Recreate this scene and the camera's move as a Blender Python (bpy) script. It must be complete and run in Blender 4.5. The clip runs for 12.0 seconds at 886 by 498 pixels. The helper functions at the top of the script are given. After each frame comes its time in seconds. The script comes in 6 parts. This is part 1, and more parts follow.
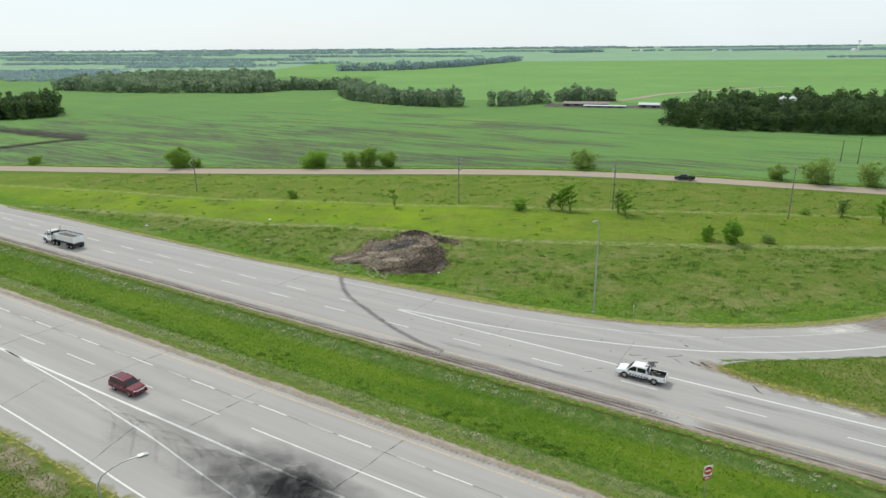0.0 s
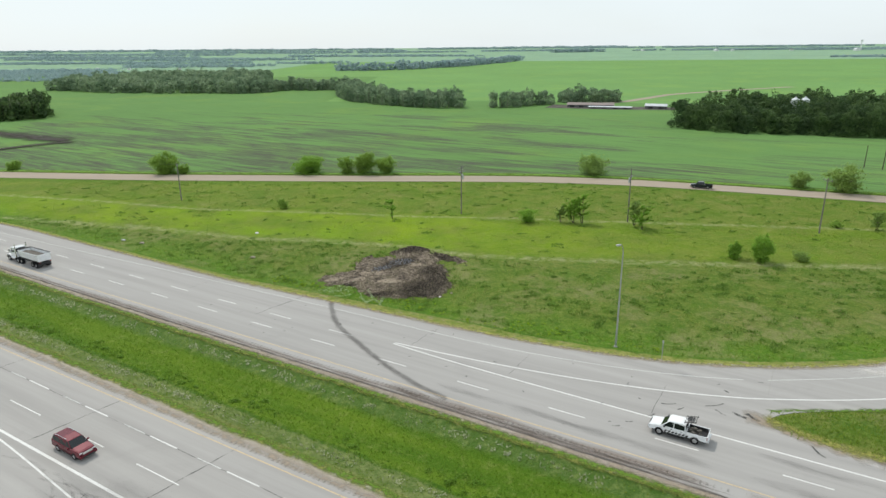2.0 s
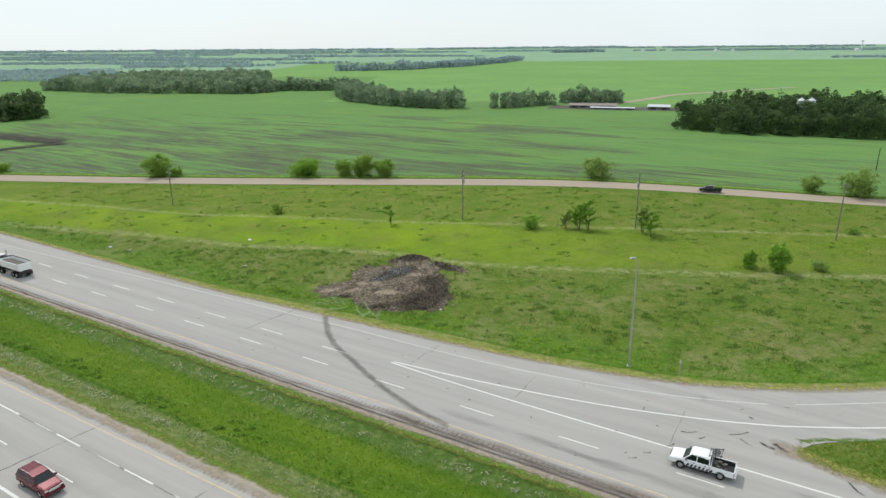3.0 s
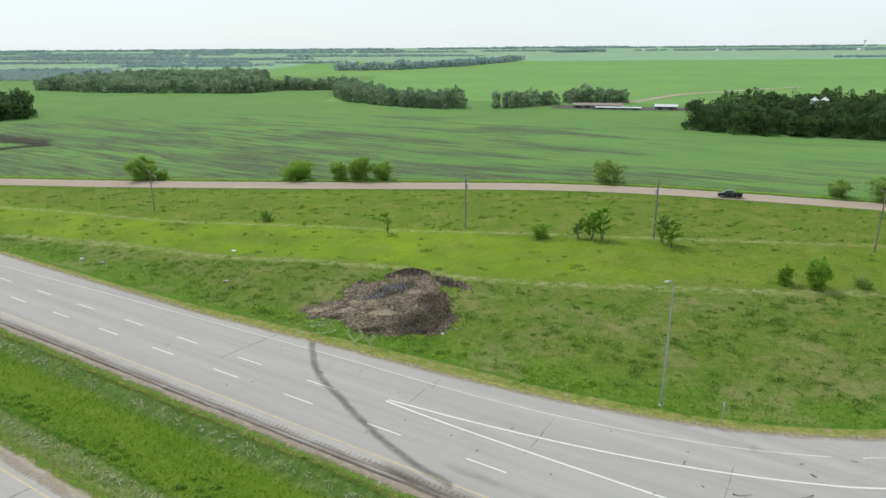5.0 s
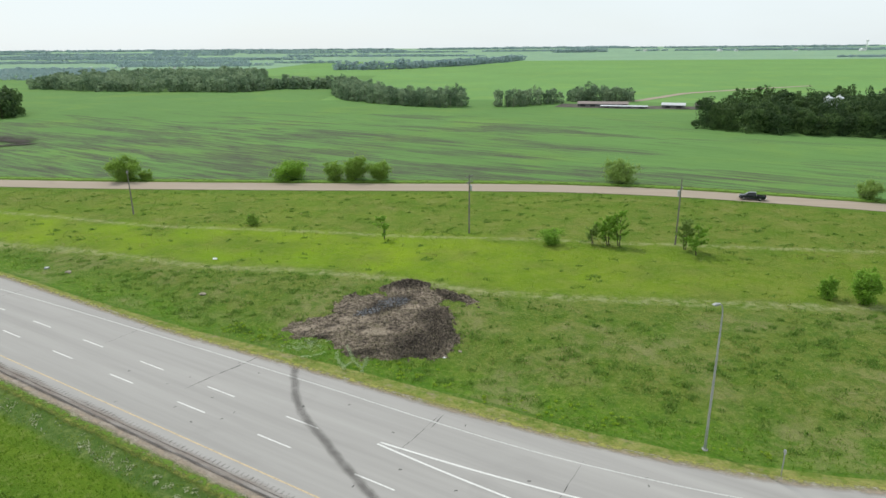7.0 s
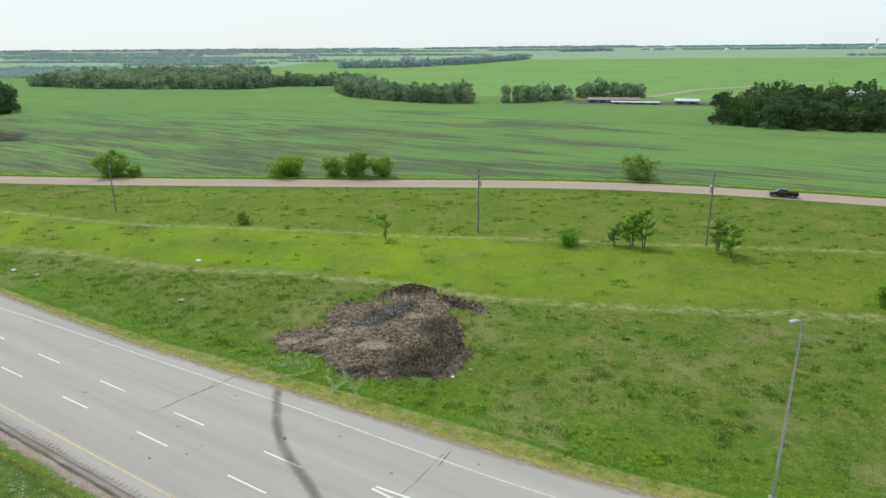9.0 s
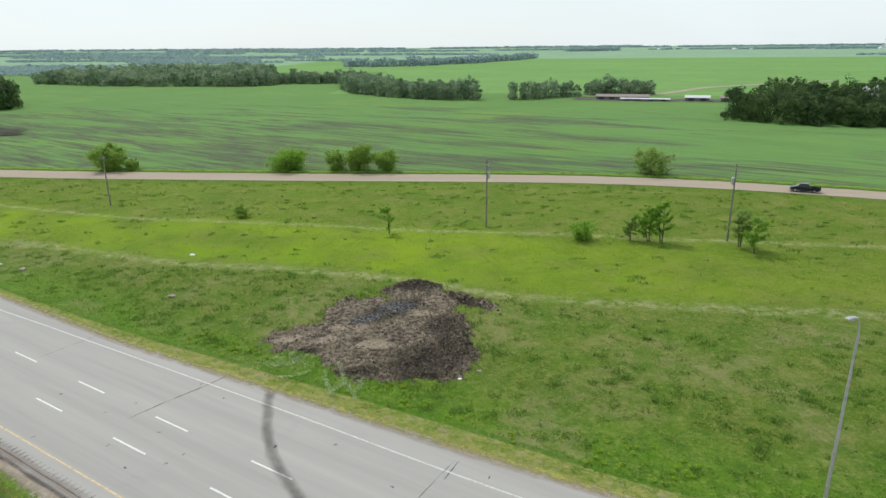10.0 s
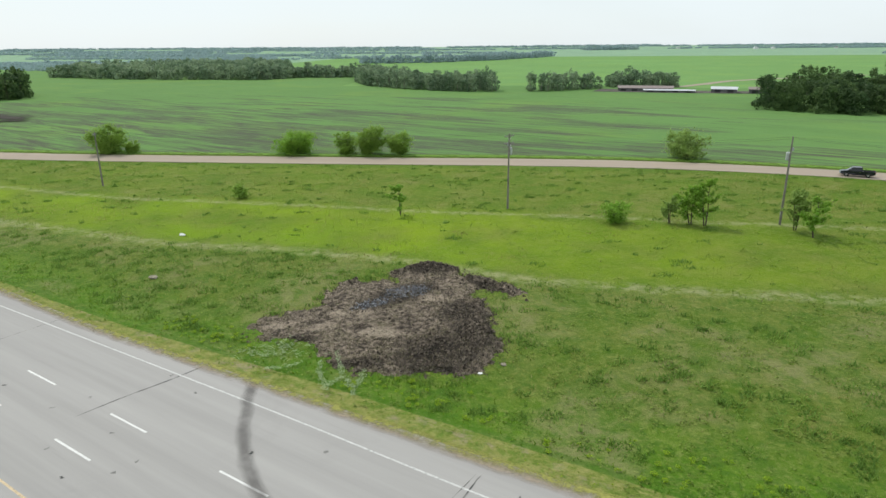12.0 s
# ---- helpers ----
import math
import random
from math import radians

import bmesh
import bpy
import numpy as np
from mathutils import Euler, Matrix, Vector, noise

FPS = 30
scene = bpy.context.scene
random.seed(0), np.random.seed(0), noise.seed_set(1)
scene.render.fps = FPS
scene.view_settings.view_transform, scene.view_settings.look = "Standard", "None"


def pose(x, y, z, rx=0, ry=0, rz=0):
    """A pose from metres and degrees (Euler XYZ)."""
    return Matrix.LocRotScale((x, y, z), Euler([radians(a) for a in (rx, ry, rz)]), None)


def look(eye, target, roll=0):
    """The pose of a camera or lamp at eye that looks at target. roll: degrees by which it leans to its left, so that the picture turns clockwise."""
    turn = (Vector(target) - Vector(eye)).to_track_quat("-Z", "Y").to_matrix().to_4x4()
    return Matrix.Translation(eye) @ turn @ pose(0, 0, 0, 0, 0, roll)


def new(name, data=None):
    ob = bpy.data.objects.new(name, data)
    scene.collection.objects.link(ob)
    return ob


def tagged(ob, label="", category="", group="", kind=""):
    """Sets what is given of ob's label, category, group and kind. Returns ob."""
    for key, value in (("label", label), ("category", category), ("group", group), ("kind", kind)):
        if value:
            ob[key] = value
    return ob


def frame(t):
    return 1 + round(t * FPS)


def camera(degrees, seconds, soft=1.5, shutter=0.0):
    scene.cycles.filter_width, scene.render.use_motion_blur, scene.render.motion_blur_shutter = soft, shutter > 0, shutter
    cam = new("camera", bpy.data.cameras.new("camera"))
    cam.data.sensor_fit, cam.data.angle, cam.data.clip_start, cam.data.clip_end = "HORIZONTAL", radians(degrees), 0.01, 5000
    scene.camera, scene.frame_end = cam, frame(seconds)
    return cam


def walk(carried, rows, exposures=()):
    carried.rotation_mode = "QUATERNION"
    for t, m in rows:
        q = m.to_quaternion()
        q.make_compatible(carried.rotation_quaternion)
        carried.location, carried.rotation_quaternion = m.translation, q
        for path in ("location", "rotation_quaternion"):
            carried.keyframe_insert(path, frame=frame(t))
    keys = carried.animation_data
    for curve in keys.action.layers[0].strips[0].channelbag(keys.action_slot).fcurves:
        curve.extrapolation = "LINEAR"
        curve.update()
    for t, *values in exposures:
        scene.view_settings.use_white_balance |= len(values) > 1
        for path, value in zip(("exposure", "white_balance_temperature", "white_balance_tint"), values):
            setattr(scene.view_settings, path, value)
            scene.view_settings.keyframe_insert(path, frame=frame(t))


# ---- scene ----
cam = camera(69.1, 12.0, soft=1.5)
METRES, EYE, TILT, LEAN, TURN = 70.0, 40.3, -17.5, 0.5, 0.0
ROWS = [
    (0.0, 0.0, 0.0, 0.0, -0.0, 0.0, 0.0),
    (0.5, -0.001, 0.0441, 0.0136, -0.0, -0.01, -0.01),
    (1.0, -0.0019, 0.088, 0.027, 0.01, -0.01, -0.03),
    (1.5, -0.0029, 0.1303, 0.0408, 0.01, -0.02, -0.01),
    (2.0, -0.0042, 0.1729, 0.0533, 0.01, -0.03, -0.01),
    (2.5, -0.0052, 0.2152, 0.0654, 0.01, -0.02, -0.02),
    (3.0, -0.0067, 0.2568, 0.0764, -0.01, -0.02, -0.03),
    (5.0, -0.0109, 0.4235, 0.1098, -0.0, -0.01, -0.06),
    (5.5, -0.0117, 0.4657, 0.1156, 0.01, 0.01, -0.07),
    (6.0, -0.0126, 0.5065, 0.1208, 0.01, 0.02, -0.07),
    (6.5, -0.0136, 0.5477, 0.1248, 0.01, 0.03, -0.07),
    (7.0, -0.0142, 0.5893, 0.1291, 0.03, 0.04, -0.07),
    (9.0, -0.019, 0.7485, 0.1321, 0.47, 0.03, -0.16),
    (9.5, -0.0203, 0.7874, 0.1272, 0.68, 0.04, -0.22),
    (10.0, -0.0215, 0.8267, 0.1191, 0.96, 0.05, -0.33),
    (10.5, -0.0225, 0.8664, 0.1089, 1.29, 0.05, -0.45),
    (11.0, -0.0238, 0.9053, 0.0988, 1.62, 0.05, -0.55),
    (11.5, -0.0255, 0.9425, 0.0904, 1.96, 0.04, -0.67),
    (12.0, -0.0276, 0.9781, 0.0817, 2.28, 0.04, -0.79),
]
walk(cam, [(t, pose(0, 0, EYE, TILT, LEAN, TURN) @ pose(METRES * x, METRES * y, METRES * z, 90 + pitch, roll, yaw)) for t, x, y, z, yaw, pitch, roll in ROWS])

# ---- world and light ----
SUN_AZ, SUN_EL = radians(38.0), radians(52.0)      # azimuth west of the view's axis, elevation
world = bpy.data.worlds.new("sky")
world.use_nodes = True
scene.world = world
wn, wl = world.node_tree.nodes, world.node_tree.links
wn.clear()
sky = wn.new("ShaderNodeTexSky")
sky.sky_type, sky.sun_disc = "NISHITA", False
sky.sun_elevation, sky.sun_rotation = SUN_EL, -SUN_AZ
sky.air_density, sky.dust_density, sky.ozone_density = 1.0, 1.0, 1.0
veil = wn.new("ShaderNodeTexNoise")
veil.inputs["Scale"].default_value, veil.inputs["Detail"].default_value = 2.2, 5.0
vco = wn.new("ShaderNodeTexCoord")
vmap = wn.new("ShaderNodeMapping")
vmap.inputs["Scale"].default_value = (1, 1, 4)
wl.new(vco.outputs["Generated"], vmap.inputs["Vector"])
wl.new(vmap.outputs["Vector"], veil.inputs["Vector"])
vr = wn.new("ShaderNodeMapRange")
vr.inputs["From Min"].default_value, vr.inputs["From Max"].default_value = 0.3, 0.7
vr.inputs["To Min"].default_value, vr.inputs["To Max"].default_value = 0.78, 0.95
wl.new(veil.outputs["Fac"], vr.inputs["Value"])
dim = wn.new("ShaderNodeVectorMath")
dim.operation = "SCALE"
dim.inputs["Scale"].default_value = 0.11
wl.new(sky.outputs["Color"], dim.inputs[0])
wmix = wn.new("ShaderNodeMix")
wmix.data_type = "RGBA"
wmix.inputs["B"].default_value = (0.875, 0.965, 1.0, 1)      # thin high cloud
wl.new(vr.outputs["Result"], wmix.inputs["Factor"])
wl.new(dim.outputs["Vector"], wmix.inputs["A"])
bg = wn.new("ShaderNodeBackground")
bg.inputs["Strength"].default_value = 1.0
wl.new(wmix.outputs["Result"], bg.inputs["Color"])
wo = wn.new("ShaderNodeOutputWorld")
wl.new(bg.outputs["Background"], wo.inputs["Surface"])

sun = new("sun", bpy.data.lights.new("sun", "SUN"))
sun.data.energy, sun.data.angle, sun.data.color = 2.3, radians(2.5), (1.0, 0.95, 0.86)
sun_from = Vector((-math.sin(SUN_AZ) * math.cos(SUN_EL), math.cos(SUN_AZ) * math.cos(SUN_EL), math.sin(SUN_EL)))
sun.matrix_world = look(sun_from * 300, (0, 0, 0))


# ---- materials ----
class Mat:
    """Small wrapper to write node materials in few lines."""

    def __init__(self, name, rough=0.8, metal=0.0):
        self.m = bpy.data.materials.new(name)
        self.m.use_nodes = True
        self.n, self.l = self.m.node_tree.nodes, self.m.node_tree.links
        self.b = self.n["Principled BSDF"]
        self.b.inputs["Roughness"].default_value = rough
        self.b.inputs["Metallic"].default_value = metal
        self.b.inputs["Specular IOR Level"].default_value = 0.08 if rough >= 0.8 else 0.5
        self.pos = self.n.new("ShaderNodeNewGeometry")

    def put(self, value, socket):
        if hasattr(value, "is_linked"):
            self.l.new(value, socket)
        else:
            socket.default_value = value

    def coords(self, scale=(1, 1, 1), turn=0.0, object_space=False):
        node = self.n.new("ShaderNodeMapping")
        node.vector_type = "TEXTURE"        # turned first, then scaled
        node.inputs["Scale"].default_value = tuple(1 / v for v in scale)
        node.inputs["Rotation"].default_value = (0, 0, radians(-turn))
        if object_space:
            tc = self.n.new("ShaderNodeTexCoord")
            self.l.new(tc.outputs["Object"], node.inputs["Vector"])
        else:
            self.l.new(self.pos.outputs["Position"], node.inputs["Vector"])
        return node.outputs["Vector"]

    def noise(self, scale, detail=4.0, rough=0.55, co=None, dist=0.0):
        node = self.n.new("ShaderNodeTexNoise")
        node.inputs["Scale"].default_value = scale
        node.inputs["Detail"].default_value = detail
        node.inputs["Roughness"].default_value = rough
        node.inputs["Distortion"].default_value = dist
        self.l.new(co if co else self.pos.outputs["Position"], node.inputs["Vector"])
        return node.outputs["Fac"]

    def ramp(self, value, lo, hi, a=0.0, b=1.0):
        node = self.n.new("ShaderNodeMapRange")
        for key, v in (("Value", value), ("From Min", lo), ("From Max", hi), ("To Min", a), ("To Max", b)):
            self.put(v, node.inputs[key])
        return node.outputs["Result"]

    def mix(self, fac, a, b, blend="MIX"):
        node = self.n.new("ShaderNodeMix")
        node.data_type, node.blend_type = "RGBA", blend
        for key, v in (("Factor", fac), ("A", a), ("B", b)):
            self.put((*v, 1.0) if isinstance(v, tuple) else v, node.inputs[key])
        return node.outputs["Result"]

    def math(self, op, a, b=0.0):
        node = self.n.new("ShaderNodeMath")
        node.operation = op
        self.put(a, node.inputs[0])
        self.put(b, node.inputs[1])
        return node.outputs[0]

    def xyz(self):
        node = self.n.new("ShaderNodeSeparateXYZ")
        self.l.new(self.pos.outputs["Position"], node.inputs[0])
        return node.outputs

    def island(self):
        return self.pos.outputs["Random Per Island"]

    def field(self, name):
        node = self.n.new("ShaderNodeAttribute")
        node.attribute_name = name
        return node.outputs["Fac"]

    def band(self, value, centre, half, soft):
        """1 within half of centre, fading to 0 over soft."""
        off = self.math("ABSOLUTE", self.math("SUBTRACT", value, centre))
        return self.ramp(off, half + soft, half)

    def random(self):
        return self.n.new("ShaderNodeObjectInfo").outputs["Random"]

    def color(self, value):
        self.put((*value, 1.0) if isinstance(value, tuple) else value, self.b.inputs["Base Color"])
        return self

    def bump(self, height, strength=0.4, distance=0.05):
        node = self.n.new("ShaderNodeBump")
        node.inputs["Strength"].default_value = strength
        node.inputs["Distance"].default_value = distance
        self.l.new(height, node.inputs["Height"])
        self.l.new(node.outputs["Normal"], self.b.inputs["Normal"])
        return self

    def cut(self, alpha):
        self.put(alpha, self.b.inputs["Alpha"])
        return self


def simple(name, rgb, rough=0.6, metal=0.0, vary=0.12, scale=3.0, bump=0.0):
    k = Mat(name, rough, metal)
    f = k.noise(scale, 5, co=k.coords(object_space=True))
    dark = tuple(c * (1 - 2 * vary) for c in rgb)
    light = tuple(min(1.0, c * (1 + 0.7 * vary)) for c in rgb)
    k.color(k.mix(k.ramp(f, 0.3, 0.7), dark, light))
    if bump:
        k.bump(k.noise(scale * 8, 3, co=k.coords(object_space=True)), bump, 0.01)
    return k.m


def verge_material():
    """Roadside grass: lush in the ditches, yellower on the flats, bleached along old ditch lines."""
    k = Mat("verge_grass", 0.9)
    big = k.noise(0.030, 4, 0.6)
    mid = k.noise(0.16, 6, 0.65, dist=0.4)
    fine = k.noise(0.9, 6, 0.75)
    tuft = k.noise(2.6, 5, 0.72)
    blade = k.noise(9.0, 3, 0.7)
    wob = k.math("MULTIPLY", k.math("SUBTRACT", k.noise(0.35, 4, 0.6), 0.5), 6.0)
    d = k.field("from_paving")
    flat = k.mix(k.ramp(big, 0.35, 0.65), (0.176, 0.288, 0.013), (0.236, 0.334, 0.015))
    dull = k.mix(k.ramp(mid, 0.40, 0.62), (0.090, 0.158, 0.015), (0.168, 0.192, 0.042))
    lower = k.ramp(k.math("ADD", k.field("past_low_line"), wob), 4.0, -3.0)
    upper = k.ramp(k.math("ADD", k.field("past_mid_line"), wob), -3.0, 4.0, 0.0, 0.75)
    flat = k.mix(k.ramp(k.math("ADD", k.xyz()[0], k.math("MULTIPLY", wob, 6.0)), -10.0, 45.0, 0.0, 0.6), flat, dull)
    flat = k.mix(k.ramp(k.noise(0.07, 5, 0.6), 0.42, 0.62, 0, 0.7), flat, dull)
    c = k.mix(lower, k.mix(upper, flat, dull), dull)
    mown = k.math("MULTIPLY", k.math("SUBTRACT", 1.0, lower), k.math("SUBTRACT", 1.0, upper))
    mown = k.math("MULTIPLY", mown, k.ramp(k.xyz()[0], 70.0, 0.0, 0.3, 1.0))
    rough = k.math("SUBTRACT", 1.0, k.math("MULTIPLY", mown, 0.72))
    q = k.field("across")
    inside = k.math("MULTIPLY", k.ramp(q, 51.0, 51.4), k.ramp(q, 66.6, 66.0))
    rough = k.math("MULTIPLY", rough, k.ramp(inside, 0, 1, 0.8, 0.38))
    c = k.mix(k.math("MULTIPLY", rough, k.ramp(mid, 0.58, 0.70, 0, 0.45)), c, (0.267, 0.254, 0.111))
    # lush strip in the ditch, straw along the paving
    c = k.mix(k.math("MULTIPLY", k.ramp(k.math("ADD", d, wob), 12.5, 6.0), k.ramp(d, -0.5, 0.2)), c, k.mix(k.ramp(mid, 0.35, 0.65), (0.072, 0.168, 0.011), (0.118, 0.222, 0.017)))
    # lower ground is rougher: drifts of darker and of sun-bleached growth
    drift = k.noise(0.42, 6, 0.68, dist=0.7)
    c = k.mix(k.math("MULTIPLY", lower, k.ramp(drift, 0.49, 0.60, 0, 0.60)), c, (0.078, 0.146, 0.020))
    clump = k.noise(1.1, 5, 0.7, dist=0.4)
    c = k.mix(k.math("MULTIPLY", lower, k.ramp(clump, 0.54, 0.61, 0, 0.62)), c, (0.054, 0.130, 0.016))
    c = k.mix(k.math("MULTIPLY", lower, k.ramp(clump, 0.46, 0.39, 0, 0.40)), c, (0.215, 0.255, 0.070))
    c = k.mix(k.math("MULTIPLY", lower, k.math("MULTIPLY", k.ramp(k.noise(0.075, 4, 0.6), 0.48, 0.60), k.ramp(drift, 0.58, 0.42, 0.1, 0.72))), c, (0.250, 0.232, 0.110))
    # greener ditch along the near side of the gravel road
    beside = k.math("ADD", k.field("from_gravel"), k.math("MULTIPLY", wob, 0.4))
    c = k.mix(k.math("MULTIPLY", k.ramp(beside, 15.5, 13.0), k.ramp(k.field("from_gravel"), 8.0, 9.0, 0, 0.65)), c, (0.084, 0.168, 0.014))
    # mown strip beside the paving, with a clear edge to the tall ditch grass
    brim = k.math("MINIMUM", k.ramp(k.xyz()[0], 2.0, 26.0, 2.7, 1.5), k.ramp(k.xyz()[0], -60.0, -12.0, 1.1, 2.7))
    past = k.math("SUBTRACT", k.math("ADD", d, k.math("MULTIPLY", wob, 0.06)), brim)
    c = k.mix(k.math("MULTIPLY", k.band(past, 0.45, 0.30, 0.35), 0.55), c, (0.060, 0.150, 0.012))
    mow = k.mix(k.ramp(fine, 0.40, 0.60), (0.190, 0.225, 0.045), (0.330, 0.310, 0.110))
    mow = k.mix(k.ramp(k.noise(0.8, 5, 0.7, dist=0.6), 0.47, 0.58, 0, 0.75), mow, (0.120, 0.200, 0.026))
    mow = k.mix(k.ramp(k.noise(0.5, 5, 0.7), 0.54, 0.66, 0, 0.8), mow, (0.360, 0.285, 0.195))
    c = k.mix(k.math("MULTIPLY", k.ramp(past, 0.08, -0.08), k.ramp(d, -0.8, -0.3)), c, mow)
    # bleached lines
    for name, half, most in (("past_mid_line", 0.25, 0.55), ("past_low_line", 0.5, 0.55)):
        line = k.band(k.math("ADD", k.field(name), k.math("MULTIPLY", wob, 0.4)), 0.0, half, 1.3)
        line = k.math("MULTIPLY", line, k.ramp(k.noise(0.6, 6, 0.75), 0.42, 0.58, 0, most))
        c = k.mix(line, c, (0.442, 0.429, 0.247))
    # the median
    m = k.mix(k.ramp(k.noise(1.0, 4, 0.6, co=k.coords((0.05, 0.35, 1), 31.1)), 0.35, 0.65), (0.070, 0.146, 0.010), (0.122, 0.200, 0.015))
    qw = k.math("ADD", q, k.math("MULTIPLY", wob, 0.25))
    m = k.mix(k.ramp(qw, 55.2, 54.9), m, k.mix(k.ramp(fine, 0.4, 0.6), (0.098, 0.150, 0.036), (0.190, 0.225, 0.085)))
    m = k.mix(k.ramp(qw, 61.9, 62.8), m, k.mix(k.ramp(fine, 0.4, 0.6), (0.066, 0.128, 0.024), (0.120, 0.180, 0.050)))
    m = k.mix(k.math("MULTIPLY", k.band(qw, 55.2, 0.15, 0.35), k.ramp(mid, 0.35, 0.55, 0.2, 0.8)), m, (0.039, 0.104, 0.010))
    m = k.mix(k.ramp(qw, 52.6, 51.6, 0, 0.8), m, (0.305, 0.267, 0.117))
    m = k.mix(k.ramp(qw, 65.2, 65.8, 0, 0.7), m, (0.260, 0.234, 0.130))
    c = k.mix(inside, c, m)
    # tufts and blades
    c = k.mix(k.ramp(fine, 0.53, 0.66, 0, 0.40), c, (0.267, 0.305, 0.091))
    c = k.mix(k.math("MULTIPLY", rough, k.ramp(tuft, 0.52, 0.64, 0, 0.42)), c, (0.293, 0.325, 0.094))
    c = k.mix(k.math("MULTIPLY", rough, k.ramp(tuft, 0.47, 0.34, 0, 0.45)), c, (0.068, 0.156, 0.016))
    c = k.mix(k.math("MULTIPLY", rough, k.ramp(fine, 0.46, 0.32, 0, 0.50)), c, (0.072, 0.163, 0.018))
    c = k.mix(k.ramp(blade, 0.35, 0.65, 0.28, 0), c, (0.039, 0.098, 0.008))
    k.color(c).bump(k.math("ADD", tuft, k.math("MULTIPLY", blade, 0.5)), 0.75, 0.28)
    return k.m


def field_material(name, base, soil, amount):
    """Young crop in drilled rows, with soil that shows between them."""
    k = Mat(name, 0.95)
    rows = k.noise(1.0, 5, 0.68, co=k.coords((0.022, 0.30, 1), 34), dist=0.9)
    drill = k.noise(1.0, 5, 0.72, co=k.coords((0.045, 0.70, 1), 34), dist=0.7)
    big = k.noise(0.006, 4, 0.6)
    patch = k.noise(1.0, 5, 0.62, co=k.coords((0.010, 0.030, 1), 26), dist=0.9)
    wash = k.noise(0.022, 5, 0.6, dist=0.6)
    c = k.mix(k.ramp(big, 0.35, 0.65), base, tuple(v * 0.86 for v in base))
    c = k.mix(k.ramp(wash, 0.50, 0.68, 0, 0.5), c, (base[0] * 1.35, base[1] * 1.12, base[2] * 0.8))
    c = k.mix(k.ramp(rows, 0.48, 0.60, 0, 0.34), c, tuple(v * 0.66 for v in base))
    c = k.mix(k.ramp(drill, 0.50, 0.60, 0, 0.30), c, tuple(v * 0.62 for v in base))
    c = k.mix(k.ramp(k.noise(0.7, 4, 0.7), 0.45, 0.65, 0, 0.28), c, tuple(v * 0.7 for v in base))
    x, y = k.xyz()[0], k.xyz()[1]
    near = k.math("MULTIPLY", k.ramp(y, 470, 285), k.ramp(x, 120, -60, 0.22, 1.0))
    near = k.math("MULTIPLY", near, k.ramp(x, -330, -200, 0.35, 1.0))
    bare = k.math("ADD", k.math("MULTIPLY", rows, 0.40), k.math("MULTIPLY", patch, 0.60))
    bare = k.ramp(k.math("ADD", bare, k.math("MULTIPLY", near, 0.10)), 0.535, 0.605)
    bare = k.math("MULTIPLY", bare, k.ramp(near, 0.08, 0.35))
    bare = k.math("MULTIPLY", bare, k.ramp(drill, 0.42, 0.55, 0.25, 1.0))
    c = k.mix(k.math("MULTIPLY", bare, amount), c, soil)
    k.color(c).bump(k.noise(2.5, 4, 0.7), 0.6, 0.15)
    return k.m


def asphalt_material(name, tone, warm=0.0, turn=31.1):
    k = Mat(name, 0.85)
    along = k.noise(1.0, 4, 0.6, co=k.coords((0.02, 0.55, 1), turn))
    stain = k.noise(0.09, 6, 0.65, dist=0.6)
    grain = k.noise(18.0, 2, 0.6)
    streak = k.noise(1.0, 5, 0.6, co=k.coords((0.15, 2.2, 1), turn))
    a = (tone * (1 + warm), tone, tone * (0.992 - warm))
    c = k.mix(k.ramp(along, 0.3, 0.7), tuple(v * 0.86 for v in a), tuple(v * 1.08 for v in a))
    c = k.mix(k.ramp(stain, 0.58, 0.8, 0, 0.45), c, tuple(v * 0.68 for v in a))
    c = k.mix(k.ramp(streak, 0.60, 0.8, 0, 0.3), c, tuple(v * 0.72 for v in a))
    c = k.mix(k.ramp(grain, 0.3, 0.7, 0, 0.25), c, tuple(v * 0.75 for v in a))
    k.color(c).bump(grain, 0.3, 0.01)
    return k.m


def leaf_material(name, dark, light, gloss=0.55):
    k = Mat(name, gloss)
    big = k.noise(0.12, 3, 0.6)
    c = k.mix(k.island(), dark, light)
    c = k.mix(k.ramp(big, 0.35, 0.7, 0, 0.35), c, tuple(v * 0.85 for v in dark))
    k.color(c)
    k.b.inputs["Specular IOR Level"].default_value = 0.12
    tr = k.n.new("ShaderNodeBsdfTranslucent")
    k.l.new(c, tr.inputs["Color"])
    ms = k.n.new("ShaderNodeMixShader")
    ms.inputs["Fac"].default_value = 0.48
    out = k.n["Material Output"]
    k.l.new(k.b.outputs["BSDF"], ms.inputs[1])
    k.l.new(tr.outputs["BSDF"], ms.inputs[2])
    k.l.new(ms.outputs["Shader"], out.inputs["Surface"])
    return k.m


def paint_line_material(name, rgb, wear):
    k = Mat(name, 0.7)
    n1 = k.noise(3.0, 6, 0.75)
    k.color(k.mix(k.ramp(n1, 0.3, 0.7), tuple(v * 0.8 for v in rgb), rgb))
    k.cut(k.ramp(k.noise(5.0, 6, 0.8), wear - 0.12, wear + 0.06))
    return k.m


